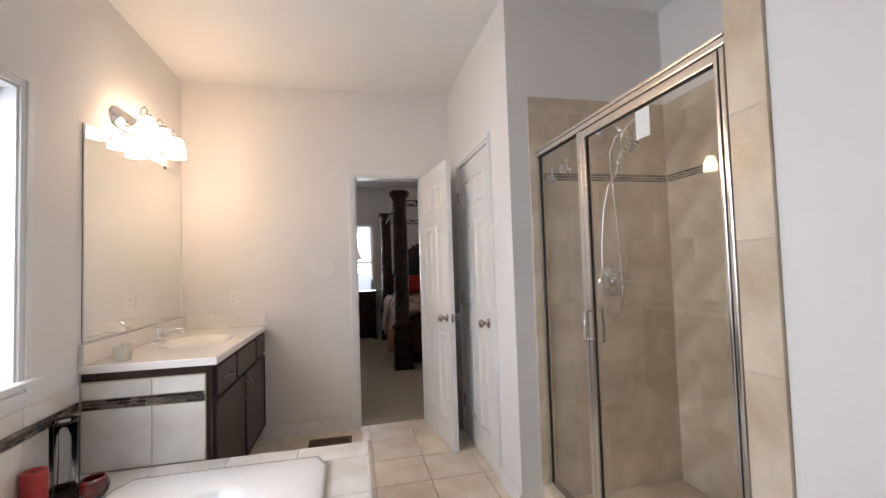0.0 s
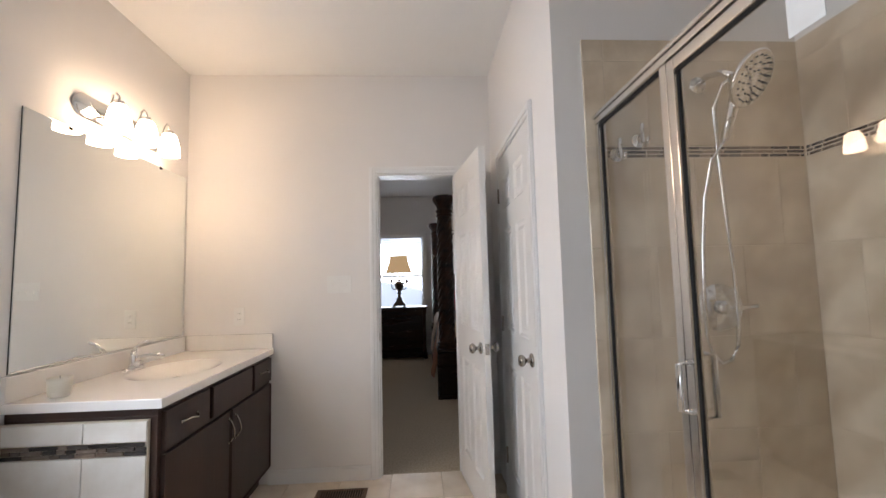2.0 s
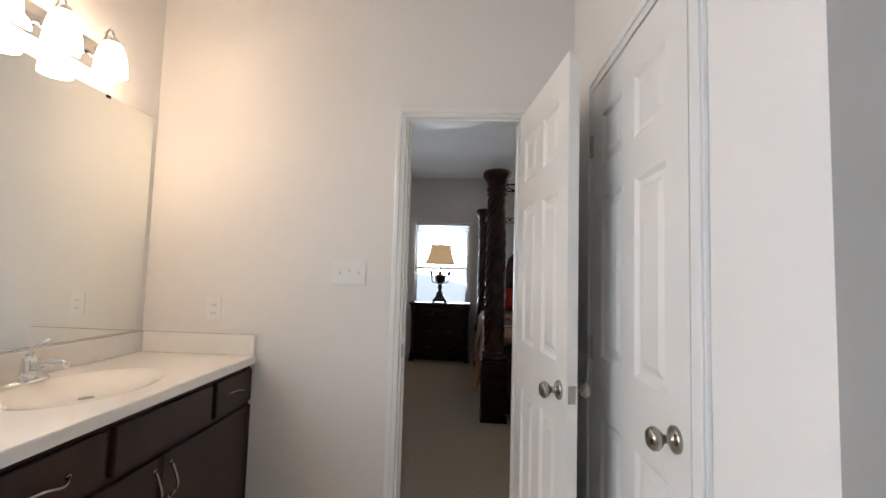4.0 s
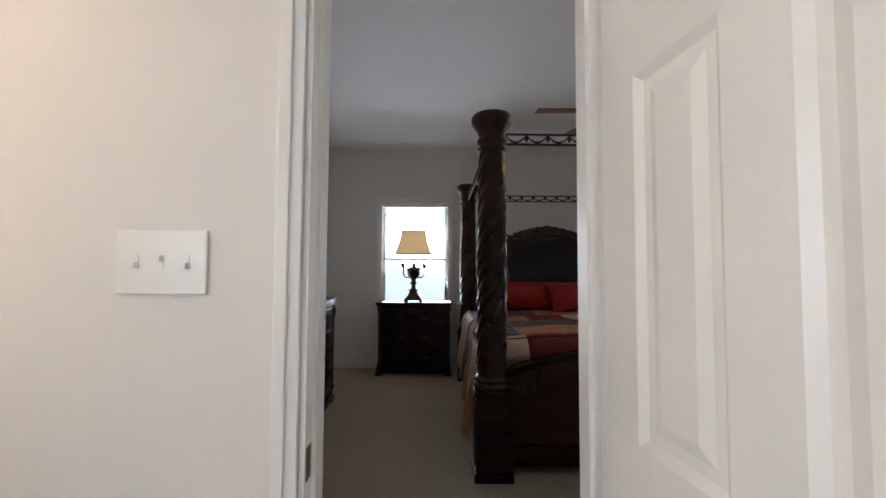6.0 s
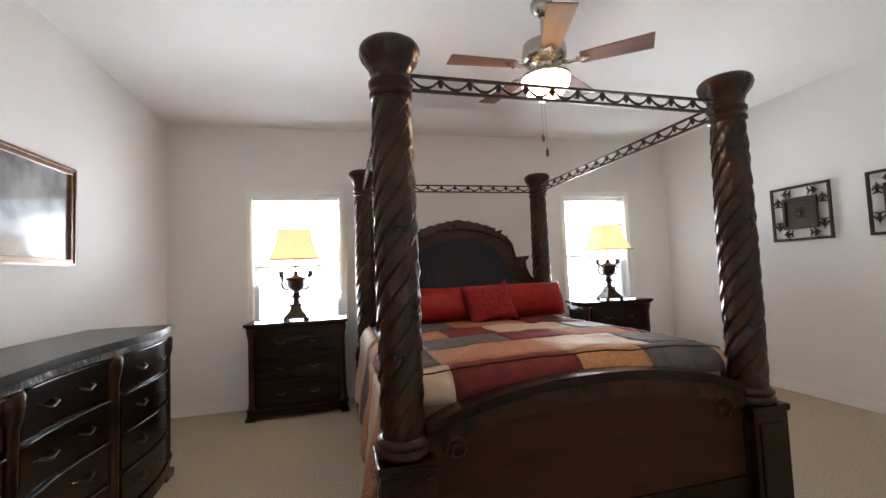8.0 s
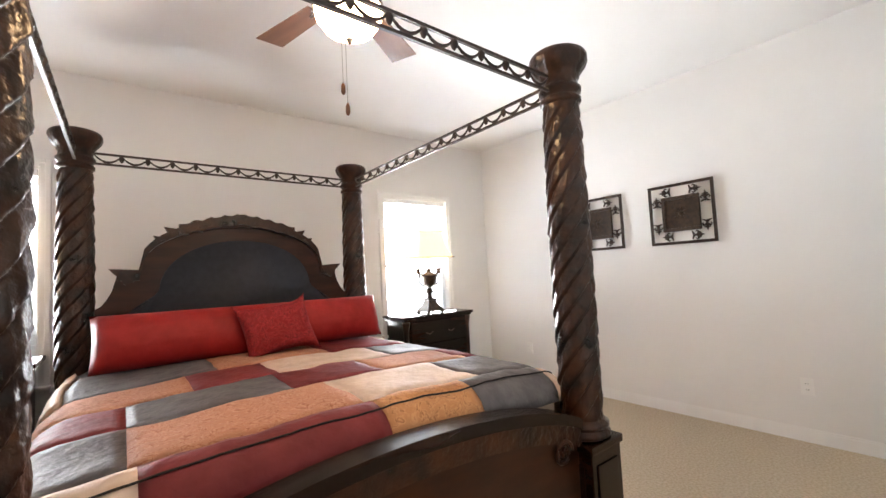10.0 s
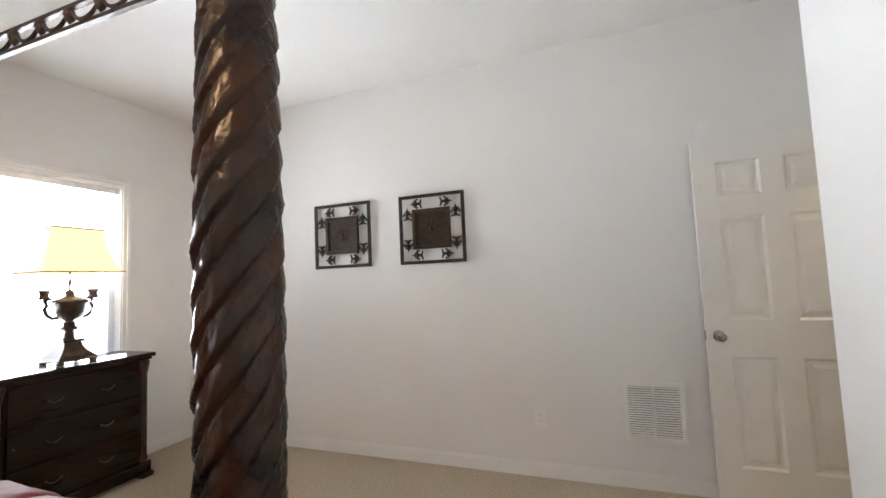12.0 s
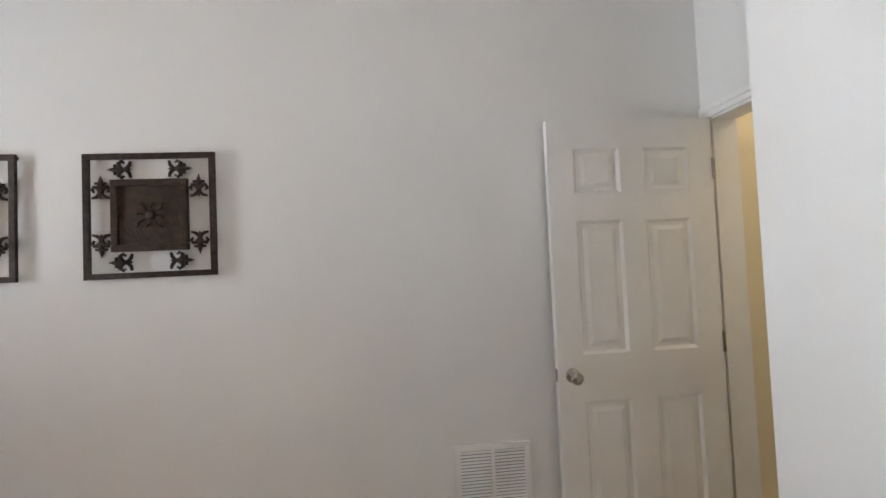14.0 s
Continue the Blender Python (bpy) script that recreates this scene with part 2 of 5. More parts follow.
def tube(points, r, n=8, bm=None, closed=False):
    own = bmesh.new()
    pts = [Vector(p) for p in points]
    rings = []
    m = len(pts)
    for i, p in enumerate(pts):
        if closed:
            d = pts[(i + 1) % m] - pts[i - 1]
        else:
            d = pts[min(i + 1, m - 1)] - pts[max(i - 1, 0)]
        d.normalize()
        up = Vector((0, 0, 1)) if abs(d.z) < 0.9 else Vector((1, 0, 0))
        a = d.cross(up).normalized()
        b = d.cross(a)
        rr = r[i] if isinstance(r, (list, tuple)) else r
        rings.append([own.verts.new(p + rr * (math.cos(2 * math.pi * k / n) * a + math.sin(2 * math.pi * k / n) * b)) for k in range(n)])
    pairs = list(zip(rings, rings[1:])) + ([(rings[-1], rings[0])] if closed else [])
    for a, b in pairs:
        for k in range(n):
            own.faces.new((a[k], a[(k + 1) % n], b[(k + 1) % n], b[k]))
    if not closed:
        own.faces.new(rings[0])
        own.faces.new(rings[-1])
    return merge(bm, own)


def arc(a, b, sag, n=10, way=(0, 0, -1)):
    a, b, w = Vector(a), Vector(b), Vector(way)
    return [a.lerp(b, i / n) + w * sag * 4 * (i / n) * (1 - i / n) for i in range(n + 1)]


def prism(outline, y0, y1, bm=None, bevel=0.0):
    """An outline in x and z, drawn out along y."""
    own = bmesh.new()
    a = [own.verts.new((x, y0, z)) for x, z in outline]
    b = [own.verts.new((x, y1, z)) for x, z in outline]
    own.faces.new(a)
    own.faces.new(b[::-1])
    for i in range(len(a)):
        j = (i + 1) % len(a)
        own.faces.new((a[i], b[i], b[j], a[j]))
    if bevel:
        rim = [e for e in own.edges if abs(e.verts[0].co.y - e.verts[1].co.y) < 1e-6]
        bmesh.ops.bevel(own, geom=rim, offset=bevel, segments=2, affect="EDGES")
    return merge(bm, own)


def wall(name, axis, p0, p1, a0, a1, z0, z1, mat, holes=(), label="plain painted plaster wall"):
    """A wall between two planes of x or y, from a0 to a1 along it, with holes (a, a, z, z) through it."""
    bm = bmesh.new()
    cuts = sorted({a0, a1, *[h[0] for h in holes], *[h[1] for h in holes]})
    for u, v in zip(cuts, cuts[1:]):
        spans, low = [], z0
        for h in sorted([h for h in holes if h[0] <= u and h[1] >= v], key=lambda h: h[2]):
            if h[2] > low:
                spans.append((low, h[2]))
            low = h[3]
        if low < z1:
            spans.append((low, z1))
        for s, e in spans:
            if axis == "x":
                box(p0, p1, u, v, s, e, bm=bm)
            else:
                box(u, v, p0, p1, s, e, bm=bm)
    return tagged(part(name, bm, mat), label, "wall", kind="structure")


def slab(name, x0, x1, y0, y1, z0, z1, mat, label, category):
    return tagged(part(name, box(x0, x1, y0, y1, z0, z1), mat), label, category, kind="structure")


# ---- plan ----
WX, EX, NY = -1.32, 4.47, 4.615
BATH_H, BED_H = 2.75, 2.84
CL = 0.755
SY = -1.37
SX, SB = 0.92, 1.735
SOUTH = -4.3

# ---- structure ----
slab("floor_bath", -1.5, 1.9, SOUTH - 0.1, 0.06, -0.12, -0.008, GROUT, "beige ceramic tile floor with pale grout", "floor")
slab("floor_bedroom", -1.5, 4.7, 0.06, 4.9, -0.12, 0.0, CARPET, "beige cut-pile wall-to-wall carpet", "floor")
slab("floor_hall", 3.4, 4.9, -2.2, 0.06, -0.12, -0.001, CARPET, "beige hallway carpet", "floor")
slab("ceiling_bath", -1.5, 1.9, SOUTH - 0.1, 0.06, BATH_H, BATH_H + 0.1, CEIL, "flat white painted bathroom ceiling", "ceiling")
slab("ceiling_bedroom", -1.5, 4.7, 0.06, 4.9, BED_H, BED_H + 0.1, CEIL, "flat white painted bedroom ceiling", "ceiling")
slab("ceiling_hall", 3.4, 4.9, -2.2, 0.06, BED_H, BED_H + 0.1, CEIL, "flat white painted hallway ceiling", "ceiling")

BW = (-2.76, -1.56, 0.88, 2.02)
W1, W2 = (-0.566, 0.316, 0.65, 2.14), (2.97, 3.833, 0.65, 2.14)
wall("wall_west", "x", WX - 0.15, WX, SOUTH, NY + 0.15, 0, 2.9, WALL, [BW])
wall("wall_north", "y", NY, NY + 0.15, WX, EX + 0.15, 0, 2.9, WALL_BED, [W1, W2])
wall("wall_east", "x", EX, EX + 0.15, -2.1, NY, 0, 2.9, WALL_BED)
wall("wall_door", "y", 0.0, 0.12, WX, 1.0, 0, 2.9, WALL, [(-0.052, 0.507, 0, 2.04)], "plain cream painted wall with a doorway")
wall("wall_closet", "x", CL, CL + 0.11, SY + 0.11, 0, 0, 2.8, WALL, [(-1.03, -0.33, 0, 2.03)])
wall("wall_shower_north", "y", SY, SY + 0.11, CL, SB + 0.1, 0, 2.8, WALL)
wall("wall_shower_east", "x", SB, SB + 0.1, -2.76, SY, 0, 2.8, WALL)
wall("wall_shower_south", "y", -2.76, -2.65, SX + 0.1, SB, 0, 2.8, WALL)
wall("wall_bath_east", "x", SX - 0.015, SX + 0.1, SOUTH, -2.652, 0, 2.8, WALL)
wall("wall_bath_south", "y", SOUTH - 0.1, SOUTH, WX - 0.15, SX + 0.1, 0, 2.8, WALL)
wall("wall_bed_south", "y", 0.2, 0.32, 1.0, 3.605, 0, 2.9, WALL_BED)
wall("wall_alcove_west", "x", 3.485, 3.605, -2.1, 0.2, 0, 2.9, WALL_BED)
wall("wall_alcove_south", "y", -0.34, -0.22, 3.605, EX, 0, 2.9, WALL_BED, [(3.69, 4.412, 0, 2.045)], "white painted wall with an open doorway")
wall("wall_hall_south", "y", -2.1, -2.0, 3.605, EX, 0, 2.9, HALL, label="warm yellow painted hallway wall")
slab("wall_hall_east", EX - 0.012, EX - 0.002, -2.0, -0.345, 0, 2.9, HALL, "warm yellow painted hallway wall", "wall")
slab("wall_closet_back", 1.4, 1.5, SY + 0.11, 0.12, 0, 2.8, WALL, "plain closet back wall", "wall")


def run_board(name, spans):
    bm = bmesh.new()
    for x0, x1, y0, y1 in spans:
        box(x0, x1, y0, y1, 0, 0.078, bm=bm)
        dx, dy = (0.004, 0) if x1 - x0 < y1 - y0 else (0, 0.004)
        box(x0 + dx, x1 - dx, y0 + dy, y1 - dy, 0.078, 0.092, bm=bm)
    return tagged(part(name, bm, TRIM), "white painted wooden baseboard along the walls", "baseboard", kind="structure")


run_board("baseboard_bath", [(-0.765, -0.102, -0.014, -0.001), (0.57, CL, -0.014, -0.001), (CL - 0.014, CL - 0.001, SY, -1.09), (SX - 0.029, SX - 0.016, SOUTH, -2.67)])
run_board("baseboard_bedroom", [(WX + 0.001, EX, NY - 0.014, NY - 0.001), (EX - 0.014, EX - 0.001, -0.2, NY - 0.015), (WX + 0.001, WX + 0.014, 0.13, NY - 0.015),
                                (1.0, 3.605, 0.321, 0.334), (3.6051, 3.574, -0.21, 0.32), (WX + 0.02, -0.115, 0.121, 0.134), (0.58, 1.0, 0.121, 0.134)])


def casing(name, axis, face, out, a0, a1, top, label="white painted moulded door casing", sill=None, w=0.06):
    """Casing round an opening, on the plane face, proud towards out."""
    bm = bmesh.new()
    low = 0 if sill is None else sill - w

    def strip(u0, u1, z0, z1, d0, d1):
        p = sorted((face + out * d0, face + out * d1))
        if axis == "y":
            box(u0, u1, p[0], p[1], z0, z1, 0.003, bm)
        else:
            box(p[0], p[1], u0, u1, z0, z1, 0.003, bm)

    for d0, d1, i, o in ((0.0005, 0.012, 0.0, w), (0.012, 0.019, w * 0.45, w - 0.004)):
        strip(a0 - o, a0 - i, low, top + o, d0, d1)
        strip(a1 + i, a1 + o, low, top + o, d0, d1)
        strip(a0 - i, a1 + i, top + i, top + o, d0, d1)
        if sill is not None:
            strip(a0 - i, a1 + i, sill - o, sill - i, d0, d1)
    return tagged(part(name, bm, TRIM), label, "trim", kind="structure")


casing("trim_bath_door", "y", 0.0, -1, -0.052, 0.507, 2.04, w=0.048)
casing("trim_bath_door_inside", "y", 0.12, 1, -0.052, 0.507, 2.04)
casing("trim_closet", "x", CL, -1, -1.03, -0.33, 2.03, w=0.055)
casing("trim_alcove", "y", -0.22, 1, 3.69, 4.412, 2.045, w=0.055)
jamb = bmesh.new()
box(-0.051, -0.040, 0.0, 0.12, 0, 2.04, bm=jamb)
box(0.495, 0.506, 0.0, 0.12, 0, 2.04, bm=jamb)
box(-0.040, 0.495, 0.0, 0.12, 2.028, 2.039, bm=jamb)
box(-0.040, -0.032, 0.04, 0.075, 0, 2.028, bm=jamb)
box(0.487, 0.495, 0.04, 0.075, 0, 2.028, bm=jamb)
tagged(part("trim_jamb_bath", jamb, TRIM), "white painted door jamb with stop", "trim", kind="structure")
part("strike_plate", box(-0.040, -0.0375, 0.004, 0.032, 0.885, 0.945, 0.001), NICKEL, bpy.data.objects["trim_jamb_bath"], "nickel strike plate")
jamb = bmesh.new()
box(3.691, 3.702, -0.34, -0.22, 0, 2.045, bm=jamb)
box(4.400, 4.411, -0.34, -0.22, 0, 2.045, bm=jamb)
box(3.702, 4.400, -0.34, -0.22, 2.033, 2.044, bm=jamb)
tagged(part("trim_jamb_alcove", jamb, TRIM), "white painted door jamb", "trim", kind="structure")


# ---- windows ----
def window(name, axis, face, out, a0, a1, z0, z1, blinds, label):
    """A double-hung window set back in its opening; out points outdoors."""
    t = thing(name, label, "window", kind="structure")

    def bx(u0, u1, d0, d1, s, e, bm=None, bev=0.003):
        p = sorted((face + out * d0, face + out * d1))
        return box(u0, u1, p[0], p[1], s, e, bev, bm) if axis == "y" else box(p[0], p[1], u0, u1, s, e, bev, bm)

    fr = bmesh.new()
    for u0, u1, s, e in ((a0, a0 + 0.012, z0, z1), (a1 - 0.012, a1, z0, z1), (a0 + 0.012, a1 - 0.012, z1 - 0.012, z1), (a0 + 0.012, a1 - 0.012, z0, z0 + 0.012)):
        bx(u0, u1, -0.004, 0.145, s, e, fr)
    part("window_frame", fr, TRIM, t)
    mid = (z0 + z1) / 2
    for d, s, e in ((0.10, mid - 0.02, z1 - 0.012), (0.07, z0 + 0.012, mid + 0.02)):
        sash = bmesh.new()
        for u0, u1, q, w in ((a0 + 0.012, a0 + 0.052, s, e), (a1 - 0.052, a1 - 0.012, s, e), (a0 + 0.052, a1 - 0.052, e - 0.04, e), (a0 + 0.052, a1 - 0.052, s, s + 0.04)):
            bx(u0, u1, d, d + 0.028, q, w, sash)
        sh = part("sash", sash, TRIM, t)
        pane = part("pane", bx(a0 + 0.05, a1 - 0.05, d + 0.012, d + 0.016, s + 0.038, e - 0.038, None, 0), GLASS, sh)
        pane.visible_shadow = False
    part("window_sill", bx(a0 - 0.07, a1 + 0.07, -0.045, 0.06, z0 - 0.012, z0 + 0.014, None, 0.006), TRIM, t)
    if blinds:
        part("blind_headrail", bx(a0 + 0.016, a1 - 0.016, 0.014, 0.06, z1 - 0.06, z1 - 0.014), BLIND, t, "white vinyl blind headrail")
        z = z0 + 0.03
        first = None
        while z < z1 - 0.07:
            sl = bx(a0 + 0.02, a1 - 0.02, 0.022, 0.058, -0.001, 0.001, None, 0) if first is None else None
            if first is None:
                first = part("slat", sl, BLIND, t)
                first.location.z = z
            else:
                o = new("slat", first.data)
                o.parent = t
                o.location.z = z
            z += 0.036
    return t


window("window_1", "y", NY, 1, *W1, True, "white double-hung window with open horizontal blinds, bright daylight outside")
window("window_2", "y", NY, 1, *W2, True, "white double-hung window with open horizontal blinds, bright daylight outside")
window("window_3", "x", WX, -1, *BW, False, "white bathroom window above the tub, bright daylight outside")
casing("trim_window_1", "y", NY, -1, W1[0], W1[1], W1[3], "white window casing", W1[2])
casing("trim_window_2", "y", NY, -1, W2[0], W2[1], W2[3], "white window casing", W2[2])
casing("trim_window_3", "x", WX, 1, BW[0], BW[1], BW[3], "white window casing", BW[2], w=0.065)


# plain bright distance outside the windows
HAZE = material("bright_haze", (0.75, 0.8, 0.86), 0.9, emit=(0.72, 0.82, 0.95), power=0.75)
slab("backdrop_north", -3.0, 6.5, 7.0, 7.05, -1.0, 4.5, HAZE, "plain bright hazy distance outside the bedroom windows", "backdrop")


# ---- doors ----
def panel_door(name, w, h, label, side=1):
    """Six-panel leaf, hinge edge at x=0, along +x, 35 mm thick about y=0."""
    t = thing(name, label, "door", kind="structure")
    bm = bmesh.new()
    st, mid = 0.105 * w / 0.7, 0.10 * w / 0.7
    pw = (w - 2 * st - mid) / 2
    rows = [(0.20, 0.80), (1.00, 1.58), (1.70, h - 0.13)]
    xs = [(st, st + pw), (st + pw + mid, w - st)]
    box(0, st, -0.0175, 0.0175, 0.008, h, bm=bm)
    box(w - st, w, -0.0175, 0.0175, 0.008, h, bm=bm)
    box(st + pw, st + pw + mid, -0.0175, 0.0175, 0.008, h, bm=bm)
    zs = [0.008, *[z for r in rows for z in r], h]
    for x0, x1 in xs:
        for i in range(0, len(zs), 2):
            box(x0, x1, -0.0175, 0.0175, zs[i], zs[i + 1], bm=bm)
    part("leaf", bm, DOOR, t)
    for x0, x1 in xs:
        for z0, z1 in rows:
            own = bmesh.new()
            for s in (-1, 1):
                v = []
                for inset, y in ((0, 0.0175), (0.014, 0.008), (0.030, 0.008), (0.050, 0.015)):
                    v.append([own.verts.new((x, s * y, z)) for x, z in ((x0 + inset, z0 + inset), (x1 - inset, z0 + inset), (x1 - inset, z1 - inset), (x0 + inset, z1 - inset))])
                for a, b in zip(v, v[1:]):
                    for i in range(4):
                        own.faces.new((a[i], a[(i + 1) % 4], b[(i + 1) % 4], b[i]))
                own.faces.new(v[-1])
            part("panel", own, DOOR, t)
    for s in (-1, 1):
        k = lathe([(0.031, 0.0), (0.031, 0.006), (0.024, 0.010), (0.011, 0.014), (0.010, 0.03), (0.020, 0.036), (0.027, 0.046), (0.027, 0.054), (0.020, 0.062), (0.0, 0.065)], 24, axis="y")
        if s < 0:
            bmesh.ops.rotate(k, verts=k.verts, cent=(0, 0, 0), matrix=Matrix.Rotation(math.pi, 3, "Z"))
        bmesh.ops.translate(k, verts=k.verts, vec=(w - 0.062, s * 0.0176, 0.915))
        part("knob", k, NICKEL, t, "satin nickel round door knob", True)
    part("latch_plate", box(w, w + 0.002, -0.012, 0.012, 0.887, 0.943, 0.0008), NICKEL, t)
    for z in (0.25, 1.02, 1.80):
        part("hinge", lathe([(0.007, z - 0.045), (0.007, z + 0.045)], 10, (-0.004, side * 0.0215, 0)), NICKEL, t)
    return t


d = panel_door("door_1", 0.615, 2.025, "white six-panel bathroom door standing open against the closet wall side")
d.matrix_basis = pose(0.512, -0.022, 0.0, 0, 0, -82.5)
d = panel_door("door_2", 0.69, 2.02, "white six-panel closet door, closed", -1)
d.matrix_basis = pose(CL + 0.006, -0.335, 0.0, 0, 0, -90)
d = panel_door("door_3", 0.762, 2.03, "white six-panel bedroom entry door standing open against the wall")
d.matrix_basis = pose(4.408, -0.195, 0.005, 0, 0, 89.7)


# ---- bathroom things ----
def vanity():
    t = thing("vanity_cabinet", "dark espresso vanity cabinet with two doors and three drawer fronts", "cabinet")
    f = -0.765
    part("body", box(WX + 0.002, f, -1.172, -0.004, 0.10, 0.800, 0.002), CABINET, t)
    part("face_rail", box(f - 0.02, f, -1.172, -0.004, 0.8005, 0.8315), CABINET, t)
    part("end_rail", box(WX + 0.002, f - 0.021, -1.172, -1.152, 0.8005, 0.8315), CABINET, t)
    part("toe_kick", box(WX + 0.002, f - 0.06, -1.165, -0.004, 0.0, 0.10), CABINET, t)

    def front(name, y0, y1, z0, z1):
        bm = box(f + 0.001, f + 0.019, y0, y1, z0, z1)
        face = max(bm.faces, key=lambda q: q.calc_center_median().x)
        if z1 - z0 > 0.3:
            bmesh.ops.inset_region(bm, faces=[face], thickness=0.05)
            bmesh.ops.inset_region(bm, faces=[face], thickness=0.006, depth=-0.009)
        rim = [e for e in bm.edges if min(v.co.x for v in e.verts) > f + 0.018 and (e.calc_length() > (y1 - y0) - 0.01 or abs(e.calc_length() - (z1 - z0)) < 0.01)]
        bmesh.ops.bevel(bm, geom=rim, offset=0.003, segments=2, affect="EDGES")
        return part(name, bm, CABINET, t)

    def pull(parent, y, z, upright):
        pts = []
        for i in range(13):
            a = i / 12
            s = (a - 0.5) * 0.115
            o = 0.028 * math.sin(math.pi * a) ** 0.6
            wob = 0.006 * math.sin(2 * math.pi * a)
            pts.append((f + 0.019 + o, y + (wob if upright else s), z + (s if upright else wob)))
        bm = tube(pts, [0.006 if i in (0, 12) else 0.0042 for i in range(13)], 8)
        lathe([(0.009, 0), (0.007, 0.004)], 12, pts[0], bm, "x")
        lathe([(0.009, 0), (0.007, 0.004)], 12, pts[-1], bm, "x")
        part("handle", bm, NICKEL, parent, "satin nickel bow handle", True)

    a = front("drawer", -1.15, -0.815, 0.665, 0.81)
    pull(a, -0.985, 0.735, False)
    front("drawer", -0.785, -0.325, 0.665, 0.81)
    c = front("drawer", -0.295, -0.02, 0.665, 0.81)
    pull(c, -0.155, 0.745, False)
    d1 = front("door", -1.15, -0.59, 0.12, 0.645)
    pull(d1, -0.62, 0.55, True)
    d2 = front("door", -0.58, -0.02, 0.12, 0.645)
    pull(d2, -0.545, 0.55, True)


def counter():
    t = thing("countertop", "white cultured marble vanity top with moulded sink and backsplash", "countertop")
    x0, x1, y0, y1, z = WX + 0.002, -0.738, -1.195, -0.003, 0.868
    cx, cy, rx, ry = -1.02, -0.60, 0.185, 0.25
    bm = bmesh.new()
    n = 48
    rim, outer = [], []
    for i in range(n):
        a = 2 * math.pi * i / n
        rim.append((cx + rx * math.cos(a), cy + ry * math.sin(a)))
        k = min((x1 - cx if math.cos(a) > 0 else cx - x0) / max(abs(math.cos(a)), 1e-6), (y1 - cy if math.sin(a) > 0 else cy - y0) / max(abs(math.sin(a)), 1e-6))
        outer.append((cx + k * math.cos(a), cy + k * math.sin(a)))
    for c in ((x0, y0), (x0, y1), (x1, y0), (x1, y1)):
        i = min(range(n), key=lambda q: (outer[q][0] - c[0]) ** 2 + (outer[q][1] - c[1]) ** 2)
        outer[i] = c
    rings = [[bm.verts.new((x, y, z - 0.036)) for x, y in outer], [bm.verts.new((x, y, z - 0.004)) for x, y in outer],
             [bm.verts.new((cx + (x - cx) * 0.992, cy + (y - cy) * 0.996, z)) for x, y in outer]]
    for s, d in ((1.06, 0.0), (1.0, 0.004), (0.92, 0.010), (0.75, 0.026), (0.45, 0.040), (0.12, 0.044)):
        rings.append([bm.verts.new((cx + (x - cx) * s, cy + (y - cy) * s, z - d)) for x, y in rim])
    for a, b in zip(rings, rings[1:]):
        for i in range(n):
            bm.faces.new((a[i], a[(i + 1) % n], b[(i + 1) % n], b[i]))
    bm.faces.new(rings[-1])
    top = part("top", bm, MARBLE, t)
    for p in top.data.polygons:
        p.use_smooth = p.index >= 3 * n
    part("backsplash", box(x0, x0 + 0.02, y0, y1, z + 0.0005, z + 0.098, 0.004), MARBLE, t)
    part("side_splash", box(x0 + 0.021, x1 - 0.004, y1 - 0.02, y1, z + 0.0005, z + 0.098, 0.004), MARBLE, t)
    part("drain", lathe([(0.022, z - 0.0445), (0.022, z - 0.041), (0.0, z - 0.040)], 20, (cx, cy, 0)), CHROME, t, "chrome drain")

    f = thing("faucet", "polished chrome single-lever bathroom faucet on the vanity top", "faucet", at=(-1.235, -0.60, z + 0.0005))
    part("base", lathe([(0.03, 0), (0.03, 0.006), (0.024, 0.012)], 24, squash=2.4), CHROME, f, "", True)
    part("body", lathe([(0.026, 0.010), (0.023, 0.04), (0.021, 0.075), (0.016, 0.09), (0.0, 0.094)], 24), CHROME, f, "", True)
    part("spout", tube([(0.0, 0, 0.045), (0.04, 0, 0.062), (0.085, 0, 0.072), (0.125, 0, 0.072), (0.145, 0, 0.062)], [0.017, 0.015, 0.012, 0.011, 0.011], 14), CHROME, f, "", True)
    part("lever", tube([(-0.004, 0, 0.088), (0.012, 0.0, 0.115), (0.045, 0.0, 0.138), (0.07, 0, 0.145)], [0.012, 0.010, 0.008, 0.006], 12), CHROME, f, "", True)


vanity()
counter()

# end of the vanity, tiled
t = thing("vanity_end_panel", "white tiled end panel of the vanity with a dark mosaic band", "tiled panel", kind="structure")
part("backing", box(WX + 0.002, -0.79, -1.186, -1.173, 0.36, 0.79), GROUT, t)

# mirror and light
m = thing("vanity_mirror", "large frameless wall mirror above the vanity", "mirror")
part("mirror_glass", box(WX + 0.002, WX + 0.008, -1.17, -0.035, 0.972, 2.015, 0.001), MIRROR, m)
part("backing", box(WX + 0.0005, WX + 0.0018, -1.172, -0.033, 0.970, 2.017), GASKET, m)
for yy in (-0.95, -0.30):
    part("clip", box(WX + 0.008, WX + 0.012, yy - 0.012, yy + 0.012, 2.0, 2.022, 0.001), CLEAR, m)

